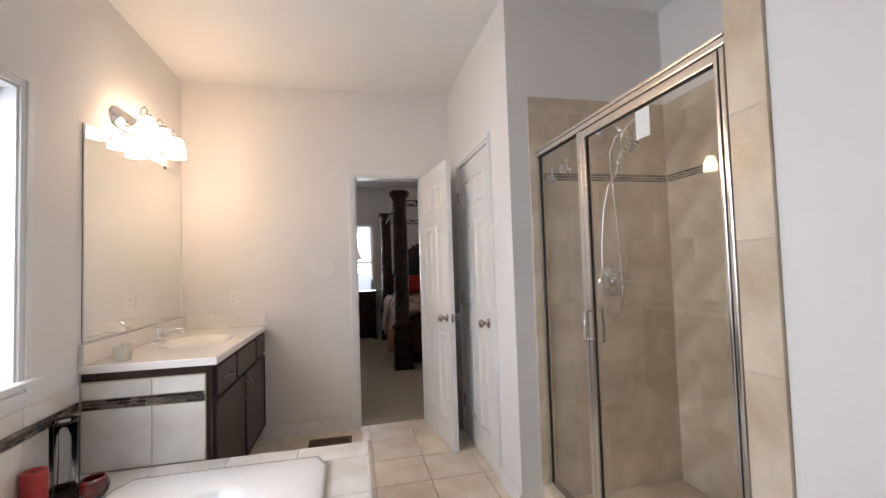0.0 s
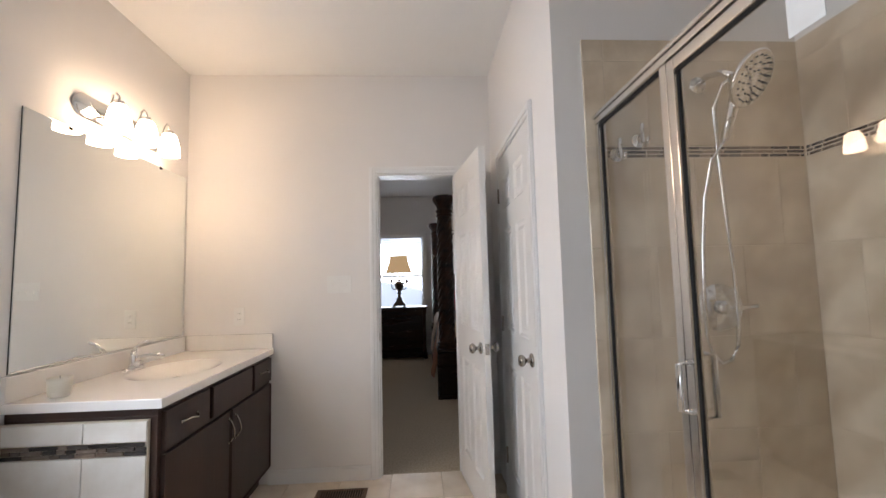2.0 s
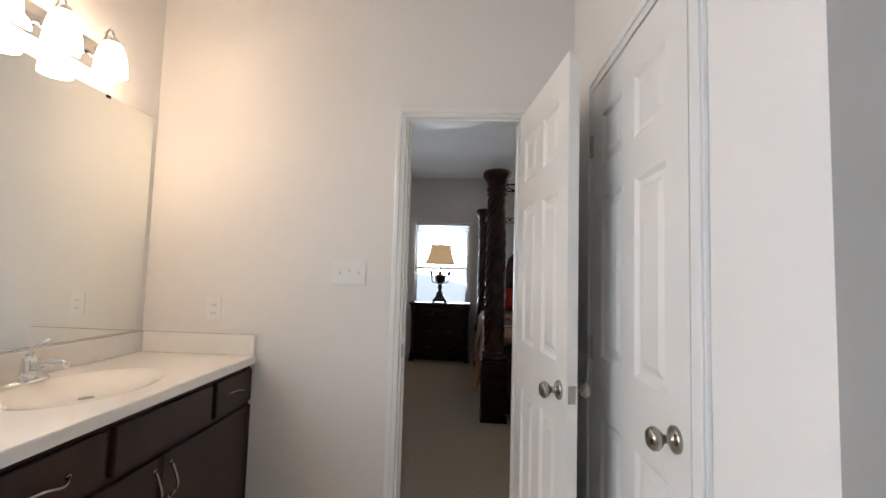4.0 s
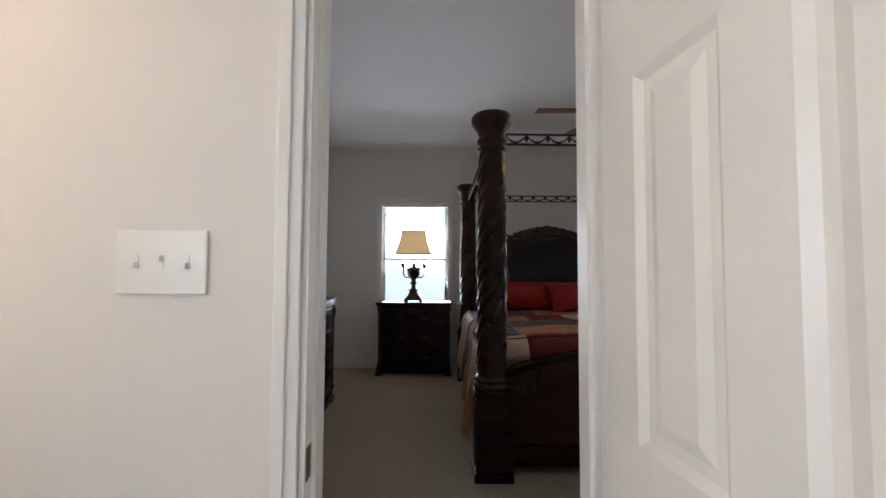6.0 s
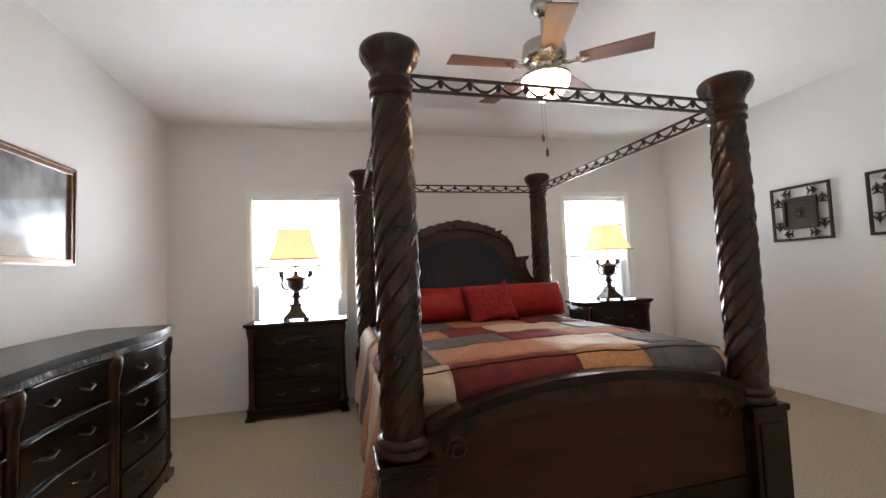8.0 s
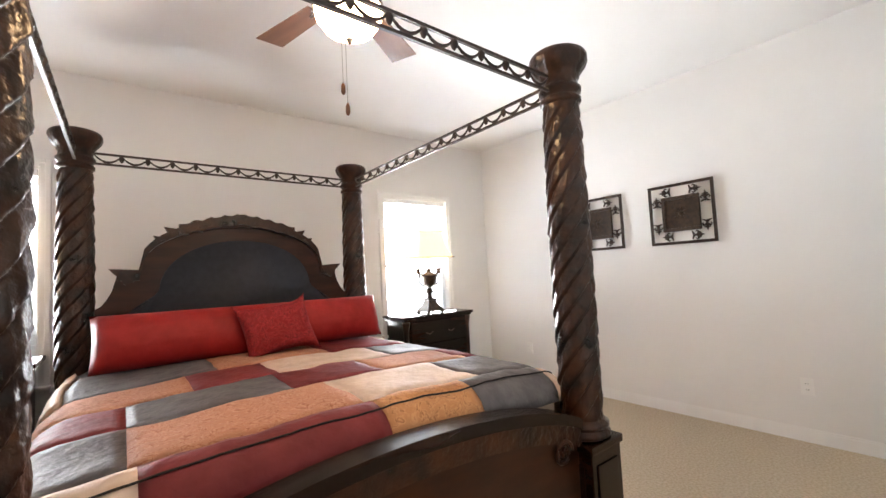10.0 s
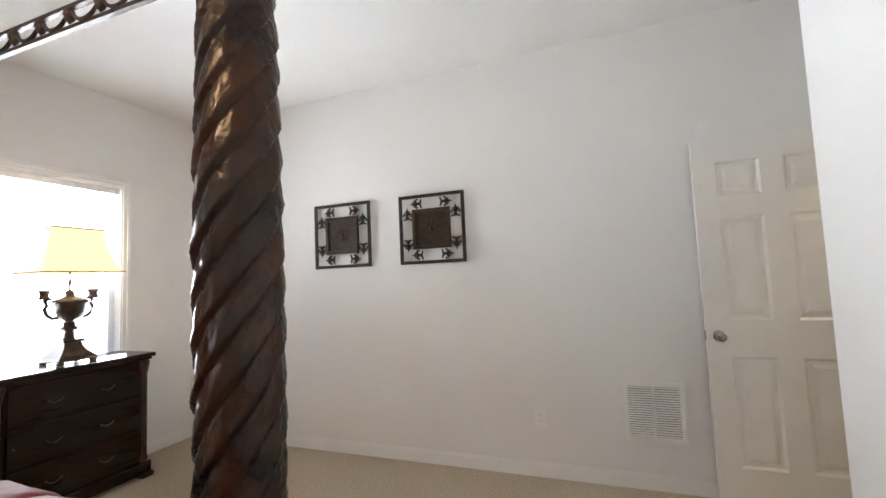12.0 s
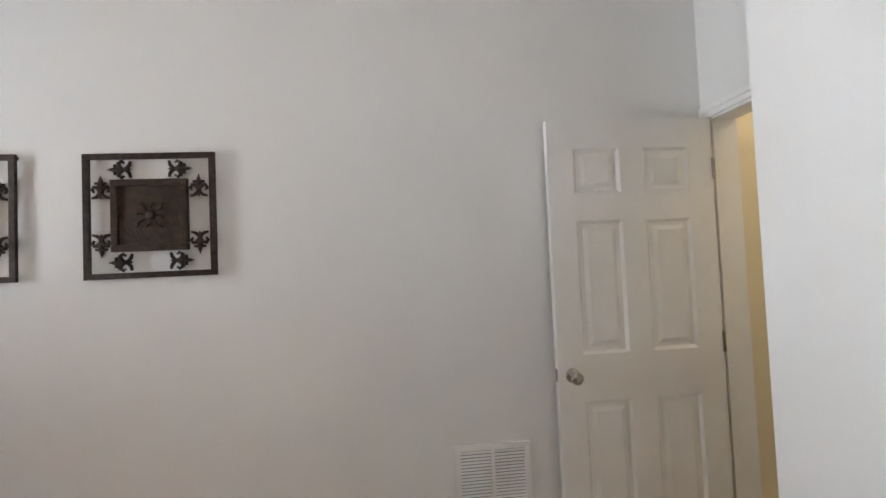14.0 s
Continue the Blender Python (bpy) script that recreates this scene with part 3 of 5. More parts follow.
v = thing("vanity_light", "chrome three-light vanity fixture with lit frosted glass shades", "wall lamp", at=(WX, -0.625, 2.145))
plate = bmesh.new()
lathe([(0.062, 0.0), (0.062, 0.008), (0.052, 0.02), (0.0, 0.022)], 40, axis="x", bm=plate)
for w in plate.verts:
    w.co.y += 0.26 * (1 if w.co.y > 0.0 else -1) if abs(w.co.y) > 1e-6 else 0
part("backplate", plate, CHROME, v, "polished chrome oval backplate", True)
for yy in (-0.20, 0.0, 0.20):
    pts = [(0.02, yy, 0.0), (0.045, yy, -0.03), (0.075, yy, -0.02), (0.085, yy, 0.03), (0.095, yy, 0.075), (0.108, yy, 0.088), (0.122, yy, 0.072), (0.125, yy, 0.045)]
    arm = part("arm", tube(pts, 0.006, 10), CHROME, v, "curved chrome arm", True)
    part("socket", lathe([(0.0, 0.05), (0.020, 0.046), (0.026, 0.028), (0.022, 0.022)], 20, (0.125, yy, 0)), CHROME, arm, "", True)
    part("shade", lathe([(0.022, 0.030), (0.034, 0.020), (0.045, -0.010), (0.053, -0.055), (0.056, -0.100), (0.053, -0.100), (0.049, -0.055), (0.041, -0.010), (0.029, 0.018), (0.0, 0.022)], 32, (0.125, yy, 0)), SHADEGLOW, v, "lit frosted white glass shade", True)

# small bathroom things
def wall_plate(name, label, place, out, w, h, toggles=0, sockets=0):
    """A cover plate on a wall; out is the wall's normal: '-y' or '-x'."""
    t = thing(name, label, "switch" if toggles else "outlet", at=place, turn=0 if out == "-y" else -90)
    part("plate", box(-w / 2, w / 2, -0.006, 0.0, -h / 2, h / 2, 0.003), PLASTIC, t)
    for i in range(toggles):
        x = (i - (toggles - 1) / 2) * 0.046
        part("slot", box(x - 0.006, x + 0.006, -0.0075, -0.0055, -0.013, 0.013, 0.0006), PLASTIC, t)
        part("toggle", box(x - 0.0042, x + 0.0042, -0.017, -0.0065, (-1) ** (i + 1) * 0.006 - 0.005, (-1) ** (i + 1) * 0.006 + 0.005, 0.001), PLASTIC, t)
        for z in (-0.03, 0.03):
            part("screw", lathe([(0.003, 0), (0.002, 0.001)], 8, (x, -0.007, z), axis="y"), PLASTIC, t)
    for i in range(sockets):
        z = 0.02 if i else -0.02
        so = part("socket", box(-0.014, 0.014, -0.008, -0.0055, z - 0.014, z + 0.014, 0.003), PLASTIC, t)
        for x in (-0.006, 0.006):
            part("slot", box(x - 0.001, x + 0.001, -0.0085, -0.0078, z - 0.004, z + 0.005), BLACK, so)
    return t


wall_plate("light_switch", "white three-gang toggle light switch plate", (-0.306, -0.0005, 1.280), "-y", 0.165, 0.117, toggles=3)
wall_plate("wall_outlet", "white duplex outlet plate above the vanity", (-0.964, -0.0005, 1.082), "-y", 0.072, 0.117, sockets=2)

g = thing("floor_register", "bronze slotted floor register in the tile floor", "floor vent", at=(-0.265, -0.19, 0.0))
fr = bmesh.new()
for q in ((-0.155, 0.155, -0.065, -0.045), (-0.155, 0.155, 0.045, 0.065), (-0.155, -0.135, -0.045, 0.045), (0.135, 0.155, -0.045, 0.045)):
    box(*q, 0.0, 0.006, 0.002, fr)
part("frame", fr, VENTBROWN, g)
part("well", box(-0.135, 0.135, -0.045, 0.045, -0.006, 0.0005), BLACK, g)
for i in range(18):
    x = -0.128 + i * 0.0151
    part("slat", box(x - 0.003, x + 0.003, -0.045, 0.045, 0.0005, 0.005), VENTBROWN, g)

c = thing("votive_candle", "small white frosted votive candle on the vanity top", "candle", at=(-1.185, -1.10, 0.8685))
part("cup", lathe([(0.030, 0.0), (0.036, 0.01), (0.040, 0.06), (0.041, 0.075), (0.038, 0.075), (0.036, 0.06)], 24), WAX, c, "", True)
part("wick", lathe([(0.0015, 0.058), (0.001, 0.08)], 6), GASKET, c)

# ---- tub ----
DZ = 0.38
deck = thing("tub_deck", "white and beige tiled tub surround deck", "tub deck", kind="structure")
bm = bmesh.new()
TX0, TX1, TY0, TY1 = -1.06, -0.215, -3.05, -1.365
box(WX + 0.002, -0.03, TY1 + 0.002, -1.187, 0, DZ - 0.008, bm=bm)
box(WX + 0.002, -0.03, -3.30, TY0 - 0.002, 0, DZ - 0.008, bm=bm)
box(TX1 + 0.002, -0.03, TY0 - 0.002, TY1 + 0.002, 0, DZ - 0.008, bm=bm)
box(WX + 0.002, TX0 - 0.002, TY0 - 0.002, TY1 + 0.002, 0, DZ - 0.008, bm=bm)
part("core", bm, GROUT, deck)

tub = thing("bathtub", "glossy white acrylic drop-in bathtub set in the tiled deck", "bathtub")
bm = bmesh.new()
n = 56
cx, cy = (TX0 + TX1) / 2, (TY0 + TY1) / 2
rings = []
for k, (s, z, sq) in enumerate(((1.015, DZ + 0.001, 0.02), (1.015, DZ + 0.022, 0.02), (0.985, DZ + 0.028, 0.03), (0.80, DZ + 0.026, 0.9), (0.77, DZ + 0.012, 0.95), (0.72, DZ - 0.1, 1), (0.60, DZ - 0.30, 1), (0.4, DZ - 0.33, 1))):
    ring = []
    for i in range(n):
        a = 2 * math.pi * (i + 0.5) / n
        c0, s0 = math.cos(a), math.sin(a)
        m0 = 1 / max(abs(c0), abs(s0))
        r = m0 * (1 - sq) + sq
        ring.append(bm.verts.new((cx + s * r * c0 * (TX1 - TX0) / 2, cy + s * r * s0 * (TY1 - TY0) / 2, z)))
    rings.append(ring)
for a, b in zip(rings, rings[1:]):
    for i in range(n):
        bm.faces.new((a[i], a[(i + 1) % n], b[(i + 1) % n], b[i]))
bm.faces.new(rings[-1])
part("shell", bm, ACRYLIC, tub, "", True)
part("drain", lathe([(0.025, 0.0), (0.02, 0.004), (0.0, 0.004)], 16, (cx, TY1 - 0.6, DZ - 0.329)), CHROME, tub)

c = thing("pillar_candle", "thick red wax pillar candle on the tub deck", "candle", at=(-1.265, -1.545, DZ))
part("candle_body", lathe([(0.0, 0.0), (0.040, 0.0), (0.041, 0.004), (0.041, 0.172), (0.036, 0.178), (0.026, 0.172), (0.0, 0.168)], 32), REDWAX, c, "", True)
part("wick", lathe([(0.0015, 0.168), (0.001, 0.18)], 6), GASKET, c)
h = thing("hurricane_candle_holder", "tall clear glass hurricane candle holder in a dark metal rim", "candle holder", at=(-1.24, -1.426, DZ))
part("base", lathe([(0.0, 0.0), (0.052, 0.0), (0.052, 0.008), (0.046, 0.014), (0.046, 0.05), (0.0, 0.05)], 28), IRON, h, "dark metal foot", True)
part("cylinder", lathe([(0.044, 0.05), (0.044, 0.315), (0.041, 0.315), (0.041, 0.05)], 28), CLEAR, h, "clear glass cylinder", True).visible_shadow = False
part("rim", tube([(0.048 * math.cos(a * math.pi / 14), 0.048 * math.sin(a * math.pi / 14), 0.317) for a in range(28)], 0.006, 8, closed=True), IRON, h, "dark metal rim", True)
for k in range(3):
    a = 2 * math.pi * k / 3 + 0.4
    part("rod", tube([(0.048 * math.cos(a), 0.048 * math.sin(a), 0.01), (0.048 * math.cos(a), 0.048 * math.sin(a), 0.317)], 0.0022, 6), IRON, h)
c = thing("votive_bowl", "rounded dark red glass votive bowl on the tub deck", "candle holder", at=(-1.13, -1.43, DZ))
part("bowl", lathe([(0.0, 0.0), (0.032, 0.0), (0.048, 0.018), (0.054, 0.042), (0.047, 0.070), (0.038, 0.082), (0.034, 0.080), (0.042, 0.066), (0.047, 0.042), (0.03, 0.012), (0.0, 0.01)], 30), REDGLASS, c, "", True)

# ---- shower ----
CURB = 0.12
s = thing("shower_curb", "beige tiled shower curb", "shower curb", kind="structure")
part("core", box(SX - 0.05, SX + 0.05, -2.546, SY - 0.012, 0, CURB, 0.004), SHOWERTILE, s)
part("pan", box(SX + 0.052, SB - 0.01, -2.546, SY - 0.012, 0.0, 0.03), SHOWERTILE, s)
s = thing("shower_bench", "beige tiled corner bench inside the shower", "shower bench", kind="structure")
part("bench_seat", box(SX + 0.25, SB - 0.012, -2.648, -2.30, 0.03, 0.47, 0.006), SHOWERTILE, s)

e = thing("shower_enclosure", "framed glass shower enclosure with polished aluminium rails and a hinged door", "shower enclosure")
FT = 1.885
MY, DY = -1.822, -2.521


def rail(name, x0, x1, y0, y1, z0, z1, lab=""):
    return part(name, box(x0, x1, y0, y1, z0, z1, 0.004), ALU, e, lab)


rail("header", SX - 0.022, SX + 0.022, DY - 0.025, SY - 0.012, FT - 0.038, FT)
rail("header_lip", SX - 0.028, SX - 0.023, DY - 0.025, SY - 0.012, FT - 0.016, FT - 0.004)
rail("sill", SX - 0.022, SX + 0.022, DY - 0.025, SY - 0.012, CURB, CURB + 0.03)
rail("jamb", SX - 0.018, SX + 0.018, SY - 0.036, SY - 0.012, CURB + 0.03, FT - 0.038)
rail("mullion", SX - 0.018, SX + 0.018, MY - 0.004, MY + 0.028, CURB + 0.03, FT - 0.038)
rail("jamb", SX - 0.018, SX + 0.018, DY - 0.015, DY, CURB + 0.03, FT - 0.038)
p = part("fixed_pane", box(SX - 0.003, SX + 0.003, MY + 0.026, SY - 0.034, CURB + 0.028, FT - 0.036), SHOWERGLASS, e, "clear glass fixed panel")
p.visible_shadow = False
gk = bmesh.new()
for q in ((SY - 0.042, SY - 0.0365, CURB + 0.031, FT - 0.039), (MY + 0.0285, MY + 0.033, CURB + 0.031, FT - 0.039), (MY + 0.033, SY - 0.042, FT - 0.044, FT - 0.039)):
    box(SX - 0.006, SX + 0.006, *q, bm=gk)
part("gasket", gk, GASKET, e)
dr = bmesh.new()
a0, a1, b0, b1 = DY + 0.003, MY - 0.008, CURB + 0.04, FT - 0.044
for q in ((a0, a0 + 0.012, b0, b1), (a1 - 0.03, a1, b0, b1), (a0 + 0.012, a1 - 0.03, b0, b0 + 0.03), (a0 + 0.012, a1 - 0.03, b1 - 0.03, b1)):
    box(SX - 0.020, SX + 0.010, *q, 0.003, dr)
door = part("shower_door", dr, ALU, e, "polished aluminium door frame")
p = part("door_pane", box(SX - 0.008, SX - 0.002, a0 + 0.010, a1 - 0.028, b0 + 0.028, b1 - 0.028), SHOWERGLASS, door, "clear door glass")
p.visible_shadow = False
gk = bmesh.new()
for q in ((a0 + 0.0122, a0 + 0.015, b0 + 0.03, b1 - 0.03), (a1 - 0.035, a1 - 0.0302, b0 + 0.03, b1 - 0.03), (a0 + 0.015, a1 - 0.035, b1 - 0.035, b1 - 0.0302)):
    box(SX - 0.010, SX - 0.0005, *q, bm=gk)
part("gasket", gk, GASKET, door)
part("pull", tube([(SX - 0.02, a1 - 0.015, 0.95), (SX - 0.05, a1 - 0.015, 0.955), (SX - 0.05, a1 - 0.015, 1.065), (SX - 0.02, a1 - 0.015, 1.07)], 0.008, 10), CHROME, door, "chrome door pull", True)
part("pull", tube([(SX + 0.01, a1 - 0.015, 0.93), (SX + 0.045, a1 - 0.015, 0.935), (SX + 0.045, a1 - 0.015, 1.085), (SX + 0.01, a1 - 0.015, 1.09)], 0.008, 10), CHROME, door, "chrome door pull", True)
lb = thing("paper_label", "small white paper label stuck on the shower door glass", "label")
part("paper", box(SX - 0.0100, SX - 0.0085, -2.240, -2.172, 1.70, 1.80), PAPER, lb)

sh = thing("shower_fixture", "chrome rain shower head with hand shower and hose", "shower", at=(1.31, SY - 0.0085, 2.0))
part("flange", lathe([(0.032, 0), (0.030, 0.006), (0.016, 0.014)], 24, axis="y", at=(0, -0.012, 0)), CHROME, sh, "", True)
part("arm", tube([(0, 0, 0), (0, -0.06, 0.008), (0, -0.13, -0.012), (0, -0.19, -0.055)], 0.011, 12), CHROME, sh, "", True)
hd = lathe([(0.018, 0.05), (0.03, 0.035), (0.075, 0.022), (0.098, 0.012), (0.102, 0.0), (0.096, -0.006), (0.0, -0.008)], 36)
bmesh.ops.transform(hd, matrix=pose(0.0, -0.26, -0.10, -58, 0, 24) @ Matrix.Scale(0.88, 4), verts=hd.verts)
head = part("spray_head", hd, CHROME, sh, "round chrome rain head", True)
nz = bmesh.new()
for ring, cnt in ((0.03, 8), (0.055, 14), (0.08, 20)):
    for i in range(cnt):
        a = 2 * math.pi * i / cnt
        lathe([(0.004, -0.006), (0.003, -0.011)], 6, (ring * math.cos(a), ring * math.sin(a), 0), nz)
bmesh.ops.transform(nz, matrix=pose(0.0, -0.26, -0.10, -58, 0, 24) @ Matrix.Scale(0.88, 4), verts=nz.verts)
part("nozzles", nz, GASKET, head)
part("hand_shower", tube([(0, -0.20, -0.06), (-0.01, -0.205, -0.12), (-0.03, -0.195, -0.20), (-0.045, -0.18, -0.27)], [0.026, 0.020, 0.015, 0.012], 14), CHROME, sh, "chrome hand shower wand", True)
hose = [(-0.045, -0.18, -0.27), (-0.07, -0.15, -0.33), (-0.085, -0.12, -0.45), (-0.09, -0.10, -0.62), (-0.092, -0.09, -0.80), (-0.088, -0.085, -0.92), (-0.07, -0.085, -0.99),
        (-0.04, -0.085, -1.02), (-0.005, -0.085, -1.01), (0.022, -0.085, -0.96), (0.03, -0.085, -0.87), (0.022, -0.09, -0.72), (0.002, -0.10, -0.52), (-0.025, -0.12, -0.32),
        (-0.05, -0.15, -0.15), (-0.04, -0.18, -0.08), (-0.01, -0.19, -0.06)]
part("hose", tube(hose, 0.0065, 8), CHROME, sh, "flexible chrome hose", True)
vv = thing("shower_valve", "round chrome shower valve with lever", "valve", at=(1.325, SY - 0.0085, 1.165))
part("escutcheon", lathe([(0.085, 0), (0.084, 0.006), (0.07, 0.016), (0.03, 0.022)], 36, axis="y", at=(0, -0.021, 0)), CHROME, vv, "", True)
part("hub", lathe([(0.024, -0.06), (0.026, -0.02)], 20, axis="y"), CHROME, vv, "", True)
part("lever", tube([(0, -0.05, 0), (0.05, -0.055, -0.002), (0.11, -0.06, 0.004)], [0.010, 0.008, 0.006], 10), CHROME, vv, "", True)
for x, z in ((0.985, 1.735), (1.072, 1.79)):
    k = thing("suction_hook", "clear plastic suction hook on the shower tile", "hook", group="suction hooks in the shower", at=(x, SY - 0.009, z))
    part("cup", lathe([(0.026, 0.0), (0.022, -0.006), (0.010, -0.016), (0.010, -0.03), (0.0, -0.032)], 20, axis="y"), GLASS, k, "", True)
    part("hook", tube([(0, -0.03, 0.055), (0, -0.026, 0.03), (0, -0.03, -0.01), (0, -0.045, -0.03), (0, -0.06, -0.025), (0, -0.062, -0.008)], 0.008, 8), CHROME, k, "", True)


# ---- bed ----
BX0, BX1, BF, BR = 0.532, 2.365, 1.86, 4.10
POSTS = {(0, 0): (BX0, BF), (1, 0): (2.375, 1.885), (0, 1): (BX0, BR), (1, 1): (2.365, BR)}
bed = thing("canopy_bed", "carved dark wooden four-poster bed with twisted posts and iron canopy rails", "bed")


def plinth_panel(side):
    """A raised panel on one side of the post's square block."""
    bm = box(-0.075, 0.075, -0.1145, -0.1082, 0.09, 0.45, 0.004)
    bmesh.ops.rotate(bm, verts=bm.verts, cent=(0, 0, 0), matrix=Matrix.Rotation(radians(90 * side), 3, "Z"))
    return bm


def shaft_mesh():
    own = bmesh.new()
    nz, nt = 260, 90
    z0, z1 = 0.60, 2.02
    rings = []
    for i in range(nz + 1):
        u = i / nz
        z = z0 + (z1 - z0) * u
        base = 0.087 - 0.006 * u + 0.006 * math.sin(math.pi * u)
        end = min(1.0, u / 0.03, (1 - u) / 0.03)
        ring = []
        for k in range(nt):
            a = 2 * math.pi * k / nt
            ph = 7 * (a - z / 0.11)
            f = (ph / (2 * math.pi)) % 1.0
            w = 0.25 + 0.75 * f ** 0.6 if f < 0.86 else (1 - f) / 0.14 * 0.94 + 0.06
            curl = math.sin(38 * z + 3 * a + 4 * f)
            q = noise.noise(Vector((math.cos(a) * 4, math.sin(a) * 4, z * 15)))
            q2 = noise.noise(Vector((math.cos(a) * 11, math.sin(a) * 11, z * 55)))
            r = base * (1 + end * (0.21 * (w - 0.65) + 0.018 * curl * f + 0.04 * q + 0.02 * q2))
            ring.append(own.verts.new((r * math.cos(a), r * math.sin(a), z)))
        rings.append(ring)
    for a, b in zip(rings, rings[1:]):
        for k in range(nt):
            own.faces.new((a[k], a[(k + 1) % nt], b[(k + 1) % nt], b[k]))
    return own


def cap_mesh():
    own = bmesh.new()
    prof = [(0.086, 2.03), (0.098, 2.04), (0.098, 2.055), (0.088, 2.065), (0.086, 2.075), (0.100, 2.085), (0.102, 2.105), (0.090, 2.115), (0.088, 2.14),
            (0.096, 2.15), (0.096, 2.160), (0.105, 2.175), (0.128, 2.205), (0.138, 2.232), (0.138, 2.252), (0.130, 2.265), (0.118, 2.273), (0.0, 2.275)]
    lathe([(r * 0.95, h - 0.01) for r, h in prof], 64, bm=own)
    for v in own.verts:
        if 2.155 < v.co.z < 2.235:
            a = math.atan2(v.co.y, v.co.x)
            s = 1 + 0.055 * (abs(math.sin(6 * a)) ** 0.6 - 0.6)
            v.co.x *= s
            v.co.y *= s
    return own


def foot_rings():
    return lathe([(0.100, 0.535), (0.116, 0.545), (0.116, 0.56), (0.102, 0.57), (0.100, 0.575), (0.112, 0.583), (0.112, 0.598), (0.098, 0.606), (0.094, 0.612)], 48)


PLINTH = mesh_of(box(-0.108, 0.108, -0.108, 0.108, 0.0505, 0.4995, 0.006))
PLINTH_FOOT = mesh_of(box(-0.118, 0.118, -0.118, 0.118, 0.0, 0.05, 0.006))
PLINTH_CAP = mesh_of(box(-0.118, 0.118, -0.118, 0.118, 0.50, 0.535, 0.008))
PANELS = [mesh_of(plinth_panel(k)) for k in range(4)]
SHAFT, CAP, RINGS = mesh_of(shaft_mesh(), True), mesh_of(cap_mesh(), True), mesh_of(foot_rings(), True)
for me, mt in ((PLINTH, WOODFLAT), (PLINTH_FOOT, WOODFLAT), (PLINTH_CAP, WOODFLAT), *[(me, WOODFLAT) for me in PANELS], (SHAFT, WOOD), (CAP, WOOD), (RINGS, WOOD)):
    me.materials.append(mt)
for x, y in POSTS.values():
    p = new("post", SHAFT)
    p.parent = bed
    p.location = (x, y, 0)
    p["label"] = "spiral-carved dark wooden bed post"
    for nm, me in (("plinth", PLINTH), ("plinth_foot", PLINTH_FOOT), ("plinth_cap", PLINTH_CAP), *[("plinth_panel", me) for me in PANELS], ("ring_moulding", RINGS), ("capital", CAP)):
        o = new(nm, me)
        o.parent = p


def canopy_rail(a, b):
    """An iron rail of two bars with swags and leaves between them."""
    a, b = Vector(a), Vector(b)
    L = (b - a).length
    way = (b - a) / L
    bm = bmesh.new()
    lo, hi = 2.075, 2.140
    for z in (lo, hi):
        side = Vector((-way.y, way.x, 0)) * 0.007
        own = bmesh.new()
        vs = [own.verts.new(p + s * side + Vector((0, 0, z + k * 0.006))) for p in (a, b) for s in (-1, 1) for k in (-1, 1)]
        for q in ((0, 1, 3, 2), (4, 6, 7, 5), (0, 4, 5, 1), (2, 3, 7, 6), (0, 2, 6, 4), (1, 5, 7, 3)):
            own.faces.new([vs[i] for i in q])
        merge(bm, own)
    r = part("canopy_rail", bm, IRON, bed, "dark iron double canopy rail")
    n = max(2, round(L / 0.135))
    step = L / n
    turn = math.degrees(math.atan2(way.y, way.x))
    swag = mesh_of(tube(arc((0, 0, 0), (step, 0, 0), 0.046, 8), [0.004, 0.005, 0.006, 0.007, 0.0075, 0.007, 0.006, 0.005, 0.004], 6), True)
    leaf = mesh_of(lathe([(0.0, 0.004), (0.012, -0.004), (0.016, -0.018), (0.010, -0.034), (0.0, -0.046)], 10), True)
    swag.materials.append(IRON)
    leaf.materials.append(IRON)
    for i in range(n):
        p = a + way * (step * i)
        for nm, me in (("swag", swag), ("leaf", leaf))[:2 if i else 1]:
            o = new(nm, me)
            o.parent = r
            o.matrix_basis = pose(p.x, p.y, hi - 0.005, 0, 0, turn)


for a, b in (((0, 0), (1, 0)), ((0, 1), (1, 1)), ((0, 0), (0, 1)), ((1, 0), (1, 1))):
    a, b = Vector((*POSTS[a], 0)), Vector((*POSTS[b], 0))
    gap = (b - a).normalized() * 0.085
    canopy_rail(a + gap, b - gap)

CXB = (BX0 + BX1) / 2


def head_outline(grow=0.0):
    """Upper edge of the headboard, from one post to the other."""
    pts = []
    half = (BX1 - BX0) / 2 - 0.09
    for i in range(61):
        u = -1 + 2 * i / 60
        x = u * half
        ax = abs(x)
        if ax < 0.60:
            z = 1.36 + 0.37 * math.sqrt(max(0, 1 - (ax / 0.62) ** 2)) ** 0.85
        elif ax < 0.72:
            z = 1.37
        else:
            k = min(1, (ax - 0.72) / max(half - 0.72, 1e-3))
            z = 1.32 - 0.16 * math.sin(k * math.pi / 2)
        pts.append((CXB + x, z + grow))
    return pts


def band(top, depth, y0, y1):
    low = [(x, z - depth) for x, z in top]
    return prism(top + low[::-1], y0, y1, bevel=0.004)


